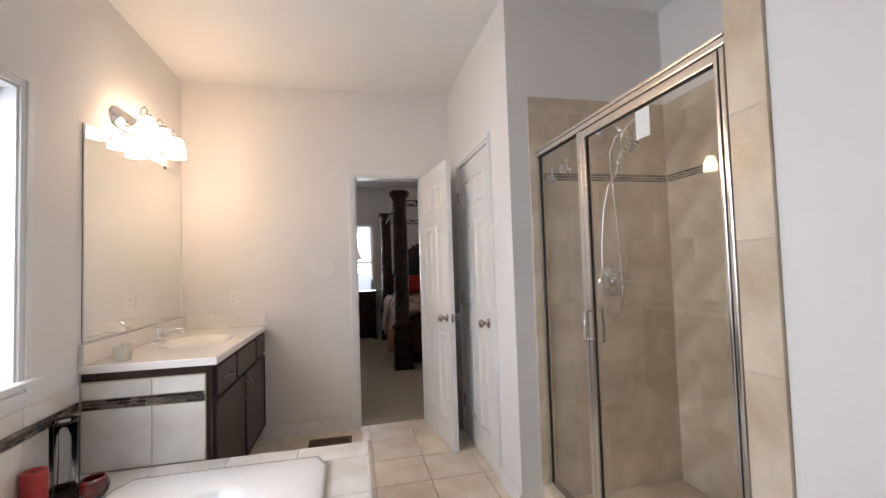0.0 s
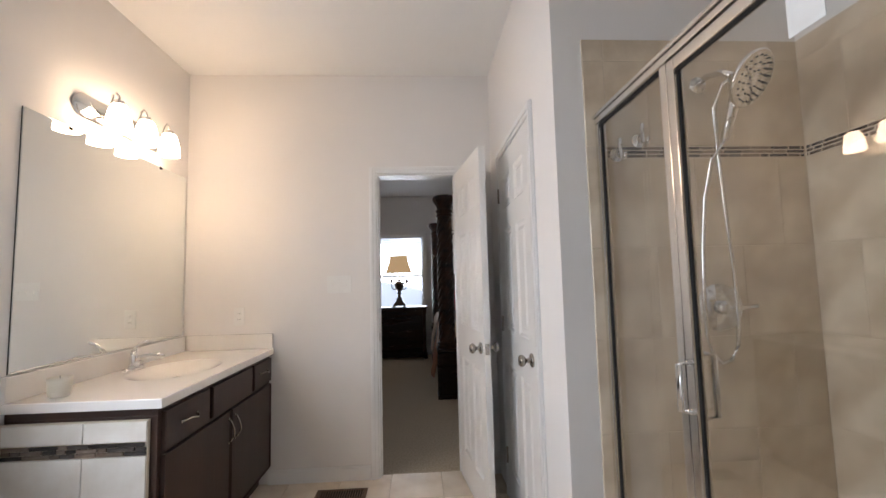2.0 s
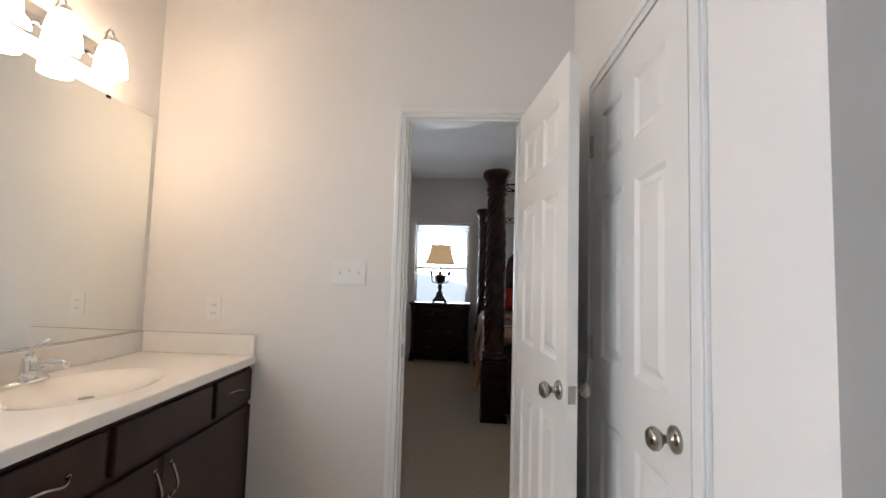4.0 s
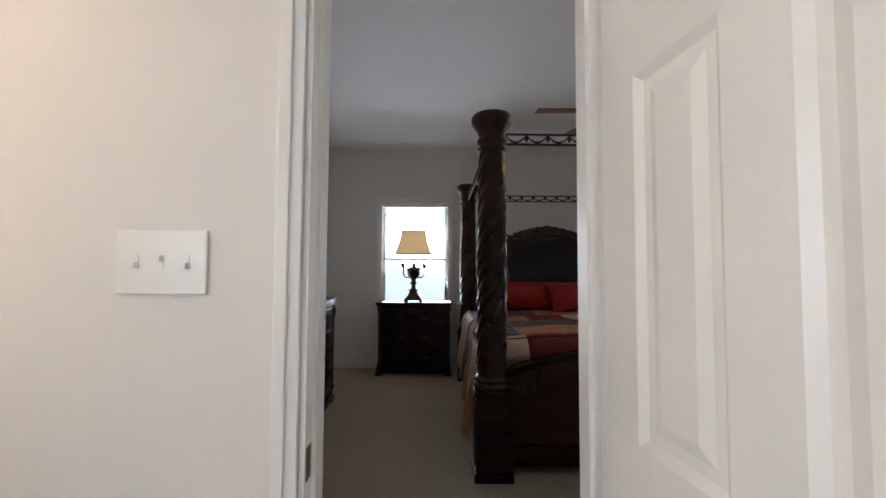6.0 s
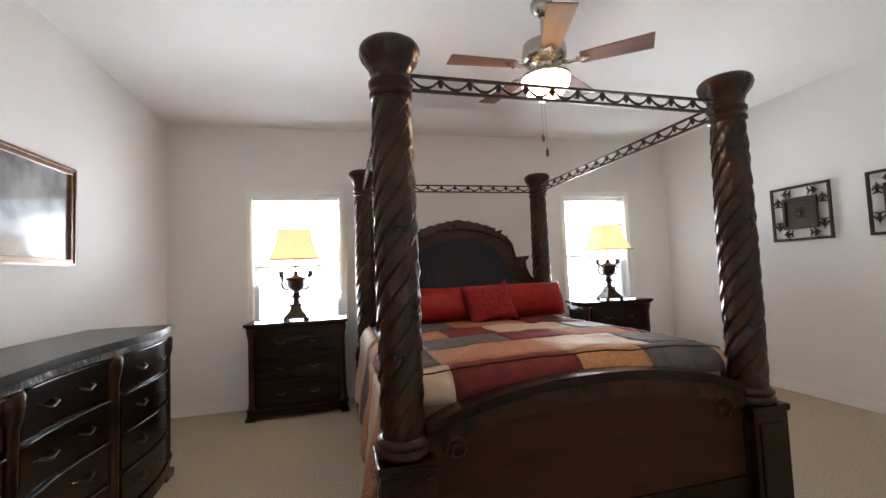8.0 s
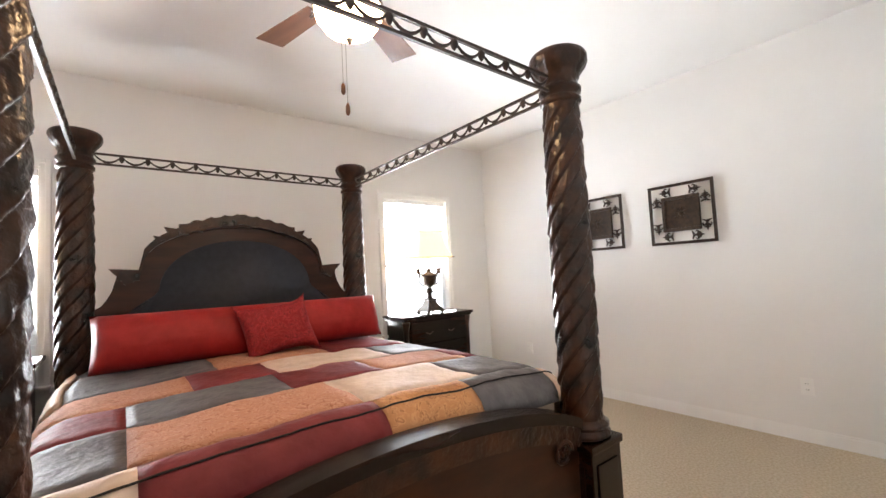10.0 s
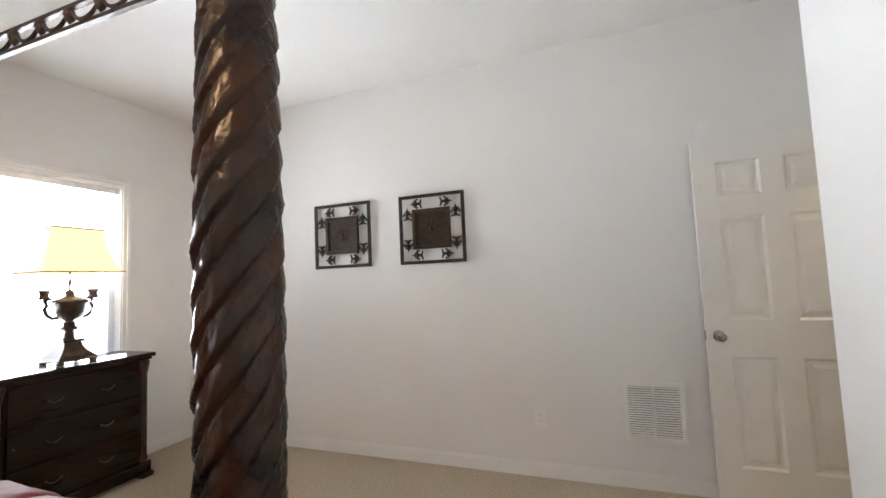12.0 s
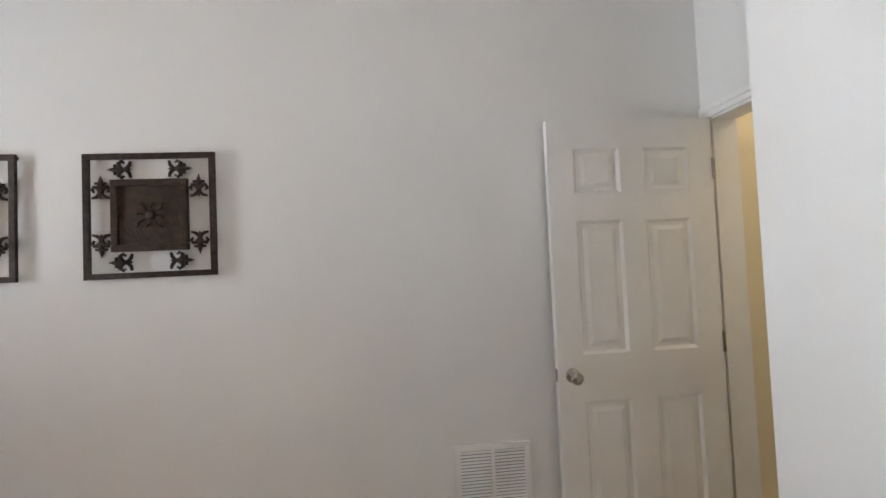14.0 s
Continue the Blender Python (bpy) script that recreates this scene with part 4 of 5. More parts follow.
top = head_outline()
part("headboard_panel", prism([(top[0][0], 0.35)] + top + [(top[-1][0], 0.35)], BR - 0.02, BR + 0.025), PANELWOOD, bed, "dark red-brown wooden headboard panel")
arch = [p for p in top if abs(p[0] - CXB) < 0.73]
part("headboard_moulding", band([(x, z + 0.015) for x, z in arch], 0.055, BR - 0.055, BR + 0.02), WOOD, bed, "carved dark wood arched moulding")
crest = [(x, z + 0.028 + 0.010 * math.sin(abs(x - CXB) * 70) + 0.018 * max(0, 1 - abs(x - CXB) / 0.25)) for x, z in top if abs(x - CXB) < 0.40]
part("crest", band(crest, 0.07, BR - 0.075, BR - 0.01), WOOD, bed, "carved leaf crest on the headboard")
for s in (-1, 1):
    part("ear", prism([(CXB + s * 0.60, 1.395), (CXB + s * 0.76, 1.405), (CXB + s * 0.735, 1.375), (CXB + s * 0.70, 1.345), (CXB + s * 0.68, 1.30), (CXB + s * 0.61, 1.33)][::s], BR - 0.065, BR + 0.01, bevel=0.004), WOOD, bed)
    for k, zz in ((0.45, 1.66), (0.51, 1.60)):
        part("carved_leaf", prism([(CXB + s * (k - 0.05), zz + 0.005), (CXB + s * (k + 0.02), zz + 0.018), (CXB + s * (k - 0.005), zz - 0.03)][::s], BR - 0.06, BR - 0.02), WOOD, bed)
uph = []
for i in range(41):
    a = math.pi * i / 40
    uph.append((CXB + 0.50 * math.cos(a), 1.22 + 0.37 * math.sin(a) ** 0.85))
uph = [(CXB + 0.72, 0.80), (CXB + 0.72, 1.08), (CXB + 0.62, 1.16)] + uph + [(CXB - 0.62, 1.16), (CXB - 0.72, 1.08), (CXB - 0.72, 0.80)]
part("headboard_cushion", prism(uph, BR - 0.048, BR - 0.021, bevel=0.018), LEATHER, bed, "black upholstered headboard panel", True)


def foot_top(x):
    return 0.615 + 0.165 * max(0.0, 1 - ((x - CXB) / 0.86) ** 2) ** 0.75


ft = [(BX0 + 0.09 + (BX1 - BX0 - 0.18) * i / 40, 0) for i in range(41)]
ft = [(x, foot_top(x)) for x, _ in ft]
part("footboard_panel", prism([(ft[0][0], 0.09)] + [(x, z - 0.02) for x, z in ft] + [(ft[-1][0], 0.09)], BF - 0.022, BF + 0.022), PANELWOOD, bed, "red-brown burl footboard panel")
part("footboard_cap", band(ft, 0.045, BF - 0.05, BF + 0.05), WOODFLAT, bed, "polished dark wood arched footboard cap")
part("footboard_moulding", band([(x, z - 0.047) for x, z in ft], 0.075, BF - 0.036, BF + 0.036), WOOD, bed)
part("footboard_base", box(BX0 + 0.1, BX1 - 0.1, BF - 0.04, BF + 0.04, 0.06, 0.19, 0.008), WOODFLAT, bed)
for s in (-1, 1):
    xx = CXB + s * 0.70
    part("scroll", tube([(xx + s * 0.055 * (1 - i / 22) * math.cos(i * 0.55), BF - 0.036, 0.53 + 0.055 * (1 - i / 22) * math.sin(i * 0.55)) for i in range(20)], 0.009, 8), WOOD, bed, "carved scroll", True)
for x in (BX0 + 0.02, BX1 - 0.02):
    part("side_rail", box(x - 0.03, x + 0.03, BF + 0.11, BR - 0.11, 0.26, 0.46, 0.008), WOODFLAT, bed)
mt = thing("mattress", "thick mattress under the comforter", "mattress")
part("mattress_body", box(BX0 + 0.06, BX1 - 0.06, BF + 0.10, BR - 0.06, 0.40, 0.76, 0.05, seg=3), SHEET, mt)

# comforter: one draped surface, sewn from patches
QZ, QH, QR = 0.815, 0.83, 0.14
QY0, QY1 = 1.94, 3.98


def drape(s, v):
    """s: metres across from the bed's middle, along the cloth; v: metres from the foot, along the cloth."""
    q = abs(s)
    sg = 1 if s >= 0 else -1
    arcl = QR * math.pi / 2
    if q < QH:
        dx, dz = q, 0.0
    elif q < QH + arcl:
        a = (q - QH) / QR
        dx, dz = QH + QR * math.sin(a), -QR * (1 - math.cos(a))
    else:
        e = q - QH - arcl
        dx, dz = QH + QR + 0.10 * e + 0.12 * e * max(0.0, 1 - v / 0.5), -QR - e
    fr, farc = 0.13, 0.13 * math.pi / 2
    fold = 0.0
    if v < farc:
        a = (farc - v) / fr
        y, fz = QY0 + fr - fr * math.sin(a), -fr * (1 - math.cos(a))
    else:
        y, fz = QY0 + fr + (v - farc), 0.0
    if q > QH + arcl:
        fold = 0.03 * math.sin(v * 11) * min(1, (q - QH - arcl) / 0.2)
        fz *= 0.35
    z = QZ + dz + fz
    puff = 0.012 * noise.noise(Vector((s * 4, v * 4, 0))) + 0.006 * noise.noise(Vector((s * 14, v * 14, 3)))
    crown = 0.03 * (1 - min(1, q / QH) ** 2)
    return Vector((CXB + sg * (dx + fold + puff * (1 if q > QH else 0)), y, z + puff + crown))


quilt = thing("comforter", "patchwork comforter in burgundy, slate, cream and copper paisley", "comforter")
B, S, C, P, G = BURG, SLATE, CREAM, PAIS, PAISGOLD
ROWS = [
    (0.0, 0.24, ((-1.48, -1.10, P), (-1.10, -0.66, C), (-0.66, 0.0, B), (0.0, 0.40, G), (0.40, 0.84, S), (0.84, 1.48, C))),
    (0.24, 0.62, ((-1.48, -1.0, C), (-1.0, -0.68, S), (-0.68, -0.02, P), (-0.02, 0.52, C), (0.52, 1.0, S), (1.0, 1.48, B))),
    (0.62, 0.96, ((-1.48, -1.0, P), (-1.0, -0.68, B), (-0.68, -0.14, S), (-0.14, 0.28, B), (0.28, 0.78, P), (0.78, 1.05, B), (1.05, 1.48, C))),
    (0.96, 1.32, ((-1.48, -1.05, S), (-1.05, -0.45, P), (-0.45, -0.10, B), (-0.10, 0.52, C), (0.52, 0.95, S), (0.95, 1.48, P))),
    (1.32, 2.10, ((-1.48, -0.9, C), (-0.9, -0.3, S), (-0.3, 0.3, P), (0.3, 0.85, B), (0.85, 1.48, C))),
]
for v0, v1, cells in ROWS:
    for s0, s1, mat in cells:
        bm = bmesh.new()
        nu, nv = max(3, round((s1 - s0) / 0.04)), max(3, round((v1 - v0) / 0.04))
        grid = []
        for i in range(nu + 1):
            col = []
            for j in range(nv + 1):
                p = drape(s0 + (s1 - s0) * i / nu, v0 + (v1 - v0) * j / nv)
                if i in (0, nu) or j in (0, nv):
                    p.z -= 0.006
                col.append(bm.verts.new(p))
            grid.append(col)
        for i in range(nu):
            for j in range(nv):
                bm.faces.new((grid[i][j], grid[i + 1][j], grid[i + 1][j + 1], grid[i][j + 1]))
        ob = part("patch", bm, mat, quilt, "", True)
        so = ob.modifiers.new("thick", "SOLIDIFY")
        so.thickness, so.offset = 0.02, -1
seam = bmesh.new()
tube([drape(-0.95 + 1.85 * i / 60, 0.145) + Vector((0, -0.001, 0.002)) for i in range(61)], 0.0035, 5, seam)
part("piping", seam, BLACK, quilt, "dark sewn seam")


def pillow(name, w, h, d, mat, label, m, pinch=0.10, ex=3.0):
    t = tagged(new(name), label, "pillow")
    t.matrix_basis = m
    bm = bmesh.new()
    nu, nv = 44, 20
    for s in (-1, 1):
        g = []
        for i in range(nu + 1):
            col = []
            for j in range(nv + 1):
                u, v = -1 + 2 * i / nu, -1 + 2 * j / nv
                th = d / 2 * (max(0, 1 - abs(u) ** ex) * max(0, 1 - abs(v) ** 2.2)) ** 0.55
                wr = 0.006 * noise.noise(Vector((u * 6, v * 5, s * 3))) * (1 if abs(u) < 0.99 and abs(v) < 0.99 else 0)
                x = u * w / 2 * (1 - pinch * (1 - v * v) * 0.35 * abs(u) ** 4)
                z = v * h / 2 * (1 - pinch * (1 - u * u) * abs(v) ** 4)
                col.append(bm.verts.new((x, s * (th + wr), z)))
            g.append(col)
        for i in range(nu):
            for j in range(nv):
                bm.faces.new((g[i][j], g[i + 1][j], g[i + 1][j + 1], g[i][j + 1]))
    bmesh.ops.remove_doubles(bm, verts=bm.verts, dist=0.0005)
    part("cushion", bm, mat, t, "", True)
    return t


pillow("bolster_pillow", 1.72, 0.32, 0.24, RED, "long plain red satin bolster pillow against the headboard", pose(1.475, 3.66, 0.985, -20, 0, 0), 0.04, 14)
pillow("throw_pillow", 0.46, 0.40, 0.17, REDPAT, "square red damask throw pillow leaning on the bolster", pose(1.53, 3.47, 0.985, -24, -7, 4), 0.42)


# ---- nightstands and lamps ----
def nightstand(x0, x1, lab):
    t = thing("nightstand", lab, "nightstand", group="nightstands beside the bed")
    y0, y1 = 4.19, NY - 0.02
    part("body", box(x0 + 0.05, x1 - 0.05, y0 + 0.03, y1, 0.10, 0.83, 0.004), WOODFLAT, t)
    tp = box(x0, x1, y0 - 0.01, y1, 0.838, 0.868, 0.010)
    box(x0 + 0.02, x1 - 0.02, y0 + 0.005, y1, 0.818, 0.838, 0.005, tp)
    part("top", tp, WOODFLAT, t, "polished dark wood top")
    part("plinth", box(x0 + 0.02, x1 - 0.02, y0 + 0.005, y1, 0.03, 0.11, 0.010), WOODFLAT, t)
    for x in (x0 + 0.045, x1 - 0.045):
        part("foot", box(x - 0.04, x + 0.04, y0 + 0.0, y0 + 0.09, 0.0, 0.035, 0.008), WOOD, t)
        part("foot", box(x - 0.04, x + 0.04, y1 - 0.09, y1, 0.0, 0.035, 0.008), WOOD, t)
        part("pilaster", lathe([(0.030, 0.11), (0.034, 0.13), (0.026, 0.16), (0.026, 0.72), (0.034, 0.76), (0.042, 0.80), (0.036, 0.817)], 20, (x + (0.012 if x < (x0 + x1) / 2 else -0.012), y0 + 0.045, 0)), WOOD, t, "carved corner pilaster", True)
    for z0, z1 in ((0.13, 0.345), (0.36, 0.575), (0.59, 0.805)):
        dr = part("drawer", box(x0 + 0.10, x1 - 0.10, y0 + 0.012, y0 + 0.03, z0, z1, 0.006), WOODFLAT, t)
        for k in (0.3, 0.7):
            xx = x0 + 0.10 + (x1 - x0 - 0.20) * k
            part("drawer_pull", tube(arc((xx - 0.04, y0 + 0.004, (z0 + z1) / 2), (xx + 0.04, y0 + 0.004, (z0 + z1) / 2), 0.022, 8), 0.004, 6), BRONZE, dr, "", True)
    return t


nightstand(-0.565, 0.355, "dark carved wooden three-drawer nightstand below the window")
nightstand(2.90, 3.80, "dark carved wooden three-drawer nightstand near the far corner")


def table_lamp(x, y, z):
    t = thing("table_lamp", "bronze candelabra urn table lamp with lit tan bell shade", "table lamp", group="bedside lamps", at=(x, y, z))
    part("base", box(-0.108, 0.108, -0.108, 0.108, 0.018, 0.034, 0.006), BRONZE, t)
    for sx in (-1, 1):
        for sy in (-1, 1):
            part("foot", lathe([(0.018, 0.0), (0.025, 0.008), (0.018, 0.0185)], 12, (sx * 0.09, sy * 0.09, 0)), BRONZE, t, "", True)
    own = bmesh.new()
    prev = None
    for r, h in ((0.102, 0.033), (0.092, 0.05), (0.068, 0.075), (0.052, 0.105), (0.046, 0.13), (0.058, 0.135), (0.058, 0.15)):
        ring = [own.verts.new((sx * r, sy * r, h)) for sx, sy in ((-1, -1), (1, -1), (1, 1), (-1, 1))]
        if prev:
            for i in range(4):
                own.faces.new((prev[i], prev[(i + 1) % 4], ring[(i + 1) % 4], ring[i]))
        prev = ring
    own.faces.new(prev)
    part("pedestal", own, BRONZE, t)
    part("stem", lathe([(0.036, 0.15), (0.028, 0.17), (0.027, 0.205), (0.046, 0.214), (0.046, 0.228), (0.030, 0.238), (0.030, 0.264)], 24), BRONZE, t, "", True)
    part("urn", lathe([(0.030, 0.262), (0.062, 0.285), (0.080, 0.325), (0.087, 0.380), (0.095, 0.386), (0.095, 0.402), (0.074, 0.412), (0.044, 0.422), (0.020, 0.438), (0.028, 0.455), (0.014, 0.472), (0.0, 0.476)], 32), BRONZE, t, "carved bronze urn", True)
    for s in (-1, 1):
        arm = part("arm", tube([(s * 0.058, 0, 0.295), (s * 0.092, 0, 0.292), (s * 0.120, 0, 0.315), (s * 0.133, 0, 0.355), (s * 0.118, 0, 0.382), (s * 0.130, 0, 0.402), (s * 0.134, 0, 0.415)], 0.010, 10), BRONZE, t, "", True)
        part("scroll", tube([(s * 0.075, 0, 0.405), (s * 0.098, 0, 0.415), (s * 0.128, 0, 0.405)], 0.006, 8), BRONZE, arm, "", True)
        part("candle_cup", lathe([(0.012, 0.41), (0.037, 0.420), (0.024, 0.430), (0.022, 0.446), (0.033, 0.474), (0.024, 0.474)], 18, (s * 0.134, 0, 0)), BRONZE, arm, "", True)
    part("rod", lathe([(0.006, 0.47), (0.005, 0.875), (0.012, 0.88), (0.010, 0.892), (0.0, 0.897)], 10), BRONZE, t)
    own = bmesh.new()
    prev = None
    n = 8
    for i in range(11):
        u = i / 10
        hw = 0.150 + 0.078 * (1 - u) ** 1.8
        hd = 0.105 + 0.070 * (1 - u) ** 1.8
        h = 0.585 + 0.285 * u
        c = 0.025
        ring = [own.verts.new((x, y, h)) for x, y in ((-hw + c, -hd), (hw - c, -hd), (hw, -hd + c), (hw, hd - c), (hw - c, hd), (-hw + c, hd), (-hw, hd - c), (-hw, -hd + c))]
        if prev:
            for k in range(n):
                own.faces.new((prev[k], prev[(k + 1) % n], ring[(k + 1) % n], ring[k]))
        prev = ring
    sh = part("shade", own, LAMPSHADE, t, "tan fabric bell lampshade, lit")
    so = sh.modifiers.new("thick", "SOLIDIFY")
    so.thickness = 0.003
    for hw, hd, h in ((0.229, 0.176, 0.585), (0.151, 0.106, 0.87)):
        part("braid", tube([(-hw, -hd, h), (hw, -hd, h), (hw, hd, h), (-hw, hd, h)], 0.005, 6, closed=True), SHADETRIM, sh)
    return t


table_lamp(-0.123, 4.38, 0.8685)
table_lamp(3.367, 4.38, 0.8685)


# ---- dresser ----
def dresser():
    t = thing("dresser", "long glossy black-brown carved wooden dresser with bowed drawers", "dresser")
    y0, y1, x0, z1 = 1.15, 3.30, WX + 0.02, 0.955

    def bow(y):
        u = (y - y0) / (y1 - y0)
        return -0.80 + 0.028 * math.sin(3 * math.pi * u) - 0.03 * (2 * u - 1) ** 4

    def block(ya, yb, za, zb, out, n=24, bev=0.0):
        ys = [ya + (yb - ya) * i / n for i in range(n + 1)]
        own = bmesh.new()
        lo = [own.verts.new((bow(y) + out, y, za)) for y in ys] + [own.verts.new((x0, yb, za)), own.verts.new((x0, ya, za))]
        hi = [own.verts.new((bow(y) + out, y, zb)) for y in ys] + [own.verts.new((x0, yb, zb)), own.verts.new((x0, ya, zb))]
        own.faces.new(lo)
        own.faces.new(hi)
        m0 = len(lo)
        for i in range(m0):
            own.faces.new((lo[i], lo[(i + 1) % m0], hi[(i + 1) % m0], hi[i]))
        if bev:
            bmesh.ops.bevel(own, geom=[e for e in own.edges if abs(e.verts[0].co.z - e.verts[1].co.z) < 1e-6], offset=bev, segments=2, affect="EDGES")
        return own

    part("body", block(y0 + 0.03, y1 - 0.03, 0.10, z1, -0.03), WOODFLAT, t)
    part("top", block(y0 - 0.01, y1 + 0.01, z1 + 0.001, z1 + 0.04, 0.025, bev=0.012), WOODFLAT, t, "polished dark wood top")
    part("cornice", block(y0 + 0.01, y1 - 0.01, z1 - 0.035, z1, 0.005, bev=0.008), WOOD, t)
    part("plinth", block(y0, y1, 0.05, 0.12, 0.0, bev=0.012), WOODFLAT, t)
    for y in (y0 + 0.05, y0 + 0.74, y1 - 0.74, y1 - 0.05):
        part("foot", box(bow(y) - 0.09, bow(y) + 0.01, y - 0.06, y + 0.06, 0.0, 0.055, 0.012), WOOD, t)
        part("pilaster", lathe([(0.03, 0.12), (0.036, 0.15), (0.026, 0.18), (0.028, 0.78), (0.040, 0.84), (0.044, 0.90), (0.036, 0.92)], 20, (bow(y) - 0.02, y, 0)), WOOD, t, "carved pilaster", True)
    cols = ((y0 + 0.10, y0 + 0.69), (y0 + 0.79, y1 - 0.79), (y1 - 0.69, y1 - 0.10))
    for ya, yb in cols:
        for k in range(4):
            za = 0.135 + k * 0.198
            dr = part("drawer", block(ya, yb, za, za + 0.180, -0.008, 12, 0.008), WOODFLAT, t)
            part("bead", tube([(bow(ya + (yb - ya) * i / 12) - 0.004, ya + (yb - ya) * i / 12, za + 0.178) for i in range(13)], 0.007, 6), WOODFLAT, dr, "", True)
            for f in (0.28, 0.72):
                yy = ya + (yb - ya) * f
                part("drawer_pull", tube([(bow(yy) - 0.008 + o, yy + s, za + 0.10 + w) for o, s, w in ((0, -0.045, 0), (0.018, -0.04, -0.008), (0.022, 0, -0.022), (0.018, 0.04, -0.008), (0, 0.045, 0))], 0.005, 8), BRONZE, dr, "bronze drawer pull", True)


dresser()
DT = 0.996
s = thing("salt_lamp", "glowing orange salt crystal lamp on the dresser", "salt lamp", at=(-1.03, 1.47, DT))
part("base", lathe([(0.0, 0.0), (0.075, 0.0), (0.078, 0.01), (0.07, 0.022), (0.0, 0.022)], 28), WOODFLAT, s, "dark wooden base", True)
bm = lathe([(0.0, 0.022), (0.078, 0.03), (0.098, 0.06), (0.100, 0.10), (0.088, 0.15), (0.066, 0.19), (0.040, 0.212), (0.0, 0.218)], 28)
for v in bm.verts:
    q = 1 + 0.16 * noise.noise(v.co * 14)
    v.co.x *= q
    v.co.y *= q
part("crystal", bm, SALT, s, "rough glowing orange salt crystal")
c = thing("jar_candle", "small lit candle in a dark glass jar on the dresser", "candle", at=(-1.0, 1.68, DT))
part("jar", lathe([(0.0, 0.0), (0.042, 0.0), (0.044, 0.006), (0.044, 0.075), (0.040, 0.075), (0.040, 0.04), (0.0, 0.04)], 28), REDGLASS, c, "", True)
part("wax", lathe([(0.0, 0.041), (0.039, 0.041), (0.039, 0.055), (0.0, 0.055)], 24), WAX, c)
part("flame", lathe([(0.0, 0.06), (0.006, 0.07), (0.005, 0.082), (0.0, 0.1)], 10), FLAME, c)

# framed print on the west wall
f = thing("framed_print", "grey floral print under glass in a brown gilt frame", "picture", at=(WX, 2.55, 1.705))
fr = bmesh.new()
w, h, b = 0.605, 0.305, 0.045
for q in ((-w, w, h - b, h), (-w, w, -h, -h + b), (-w, -w + b, -h + b, h - b), (w - b, w, -h + b, h - b)):
    box(0.001, 0.026, *q, 0.005, fr)
for q in ((-w + 0.004, w - 0.004, h - 0.02, h - 0.006), (-w + 0.004, w - 0.004, -h + 0.006, -h + 0.02), (-w + 0.006, -w + 0.02, -h + 0.02, h - 0.02), (w - 0.02, w - 0.006, -h + 0.02, h - 0.02)):
    box(0.026, 0.034, *q, 0.003, fr)
part("frame", fr, GILT, f)
part("print", box(0.002, 0.010, -w + b - 0.002, w - b + 0.002, -h + b - 0.002, h - b + 0.002), PRINT, f)

# ---- ceiling fan ----
FAN = (1.50, 2.26)
f = thing("ceiling_fan", "five-blade ceiling fan with brushed nickel motor and lit bowl light", "ceiling fan", at=(*FAN, 0))
part("canopy", lathe([(0.065, BED_H - 0.001), (0.063, BED_H - 0.03), (0.04, BED_H - 0.07), (0.014, BED_H - 0.085)], 28), NICKEL, f, "", True)
part("downrod", lathe([(0.012, BED_H - 0.08), (0.012, 2.60)], 14), NICKEL, f)
part("motor", lathe([(0.02, 2.62), (0.07, 2.61), (0.12, 2.585), (0.128, 2.55), (0.128, 2.50), (0.11, 2.475), (0.06, 2.465), (0.055, 2.42), (0.075, 2.41)], 36), NICKEL, f, "brushed nickel motor housing", True)
bl = box(0.20, 0.58, -0.066, 0.066, -0.003, 0.003, 0.002)
for v in bl.verts:
    v.co.y *= 0.80 + 0.32 * (v.co.x - 0.20) / 0.44
    v.co.z -= 0.12 * v.co.y
blade = mesh_of(bl)
blade.materials.append(BLADE)
ir = bmesh.new()
tube([(0.10, 0, 0.0), (0.15, 0, -0.012), (0.20, 0, -0.004), (0.25, 0.0, -0.007)], [0.012, 0.010, 0.012, 0.008], 8, ir)
tube([(0.18, -0.03, -0.01), (0.215, -0.02, -0.009), (0.24, 0, -0.009), (0.215, 0.02, -0.006), (0.18, 0.03, -0.003)], 0.006, 6, ir)
iron = mesh_of(ir, True)
iron.materials.append(NICKEL)
for k in range(5):
    b = new("blade", blade)
    b.parent = f
    b["label"] = "walnut brown fan blade"
    b.matrix_basis = pose(0, 0, 2.46, 0, 0, -110 + 72 * k)
    i = new("blade_iron", iron)
    i.parent = b
part("light_bowl", lathe([(0.0, 2.255), (0.05, 2.262), (0.10, 2.29), (0.132, 2.335), (0.140, 2.375), (0.136, 2.378), (0.125, 2.34), (0.0, 2.30)], 36), BOWLGLOW, f, "lit alabaster glass bowl", True)
part("bowl_rim", lathe([(0.140, 2.374), (0.146, 2.378), (0.146, 2.388), (0.140, 2.390), (0.136, 2.384), (0.136, 2.376)], 36), NICKEL, f, "", True)
part("finial", lathe([(0.0, 2.228), (0.008, 2.234), (0.012, 2.245), (0.02, 2.256)], 16), NICKEL, f, "", True)
for x, y, z in ((-0.05, -0.03, 2.03), (-0.055, -0.075, 1.93)):
    ch = part("pull_chain", tube([(x, y, 2.40), (x, y, z)], 0.0012, 5), NICKEL, f)
    part("chain_knob", lathe([(0.003, z + 0.012), (0.008, z), (0.009, z - 0.025), (0.004, z - 0.035), (0.0, z - 0.037)], 12, (x, y, 0)), BLADE, ch, "small wooden pull knob", True)


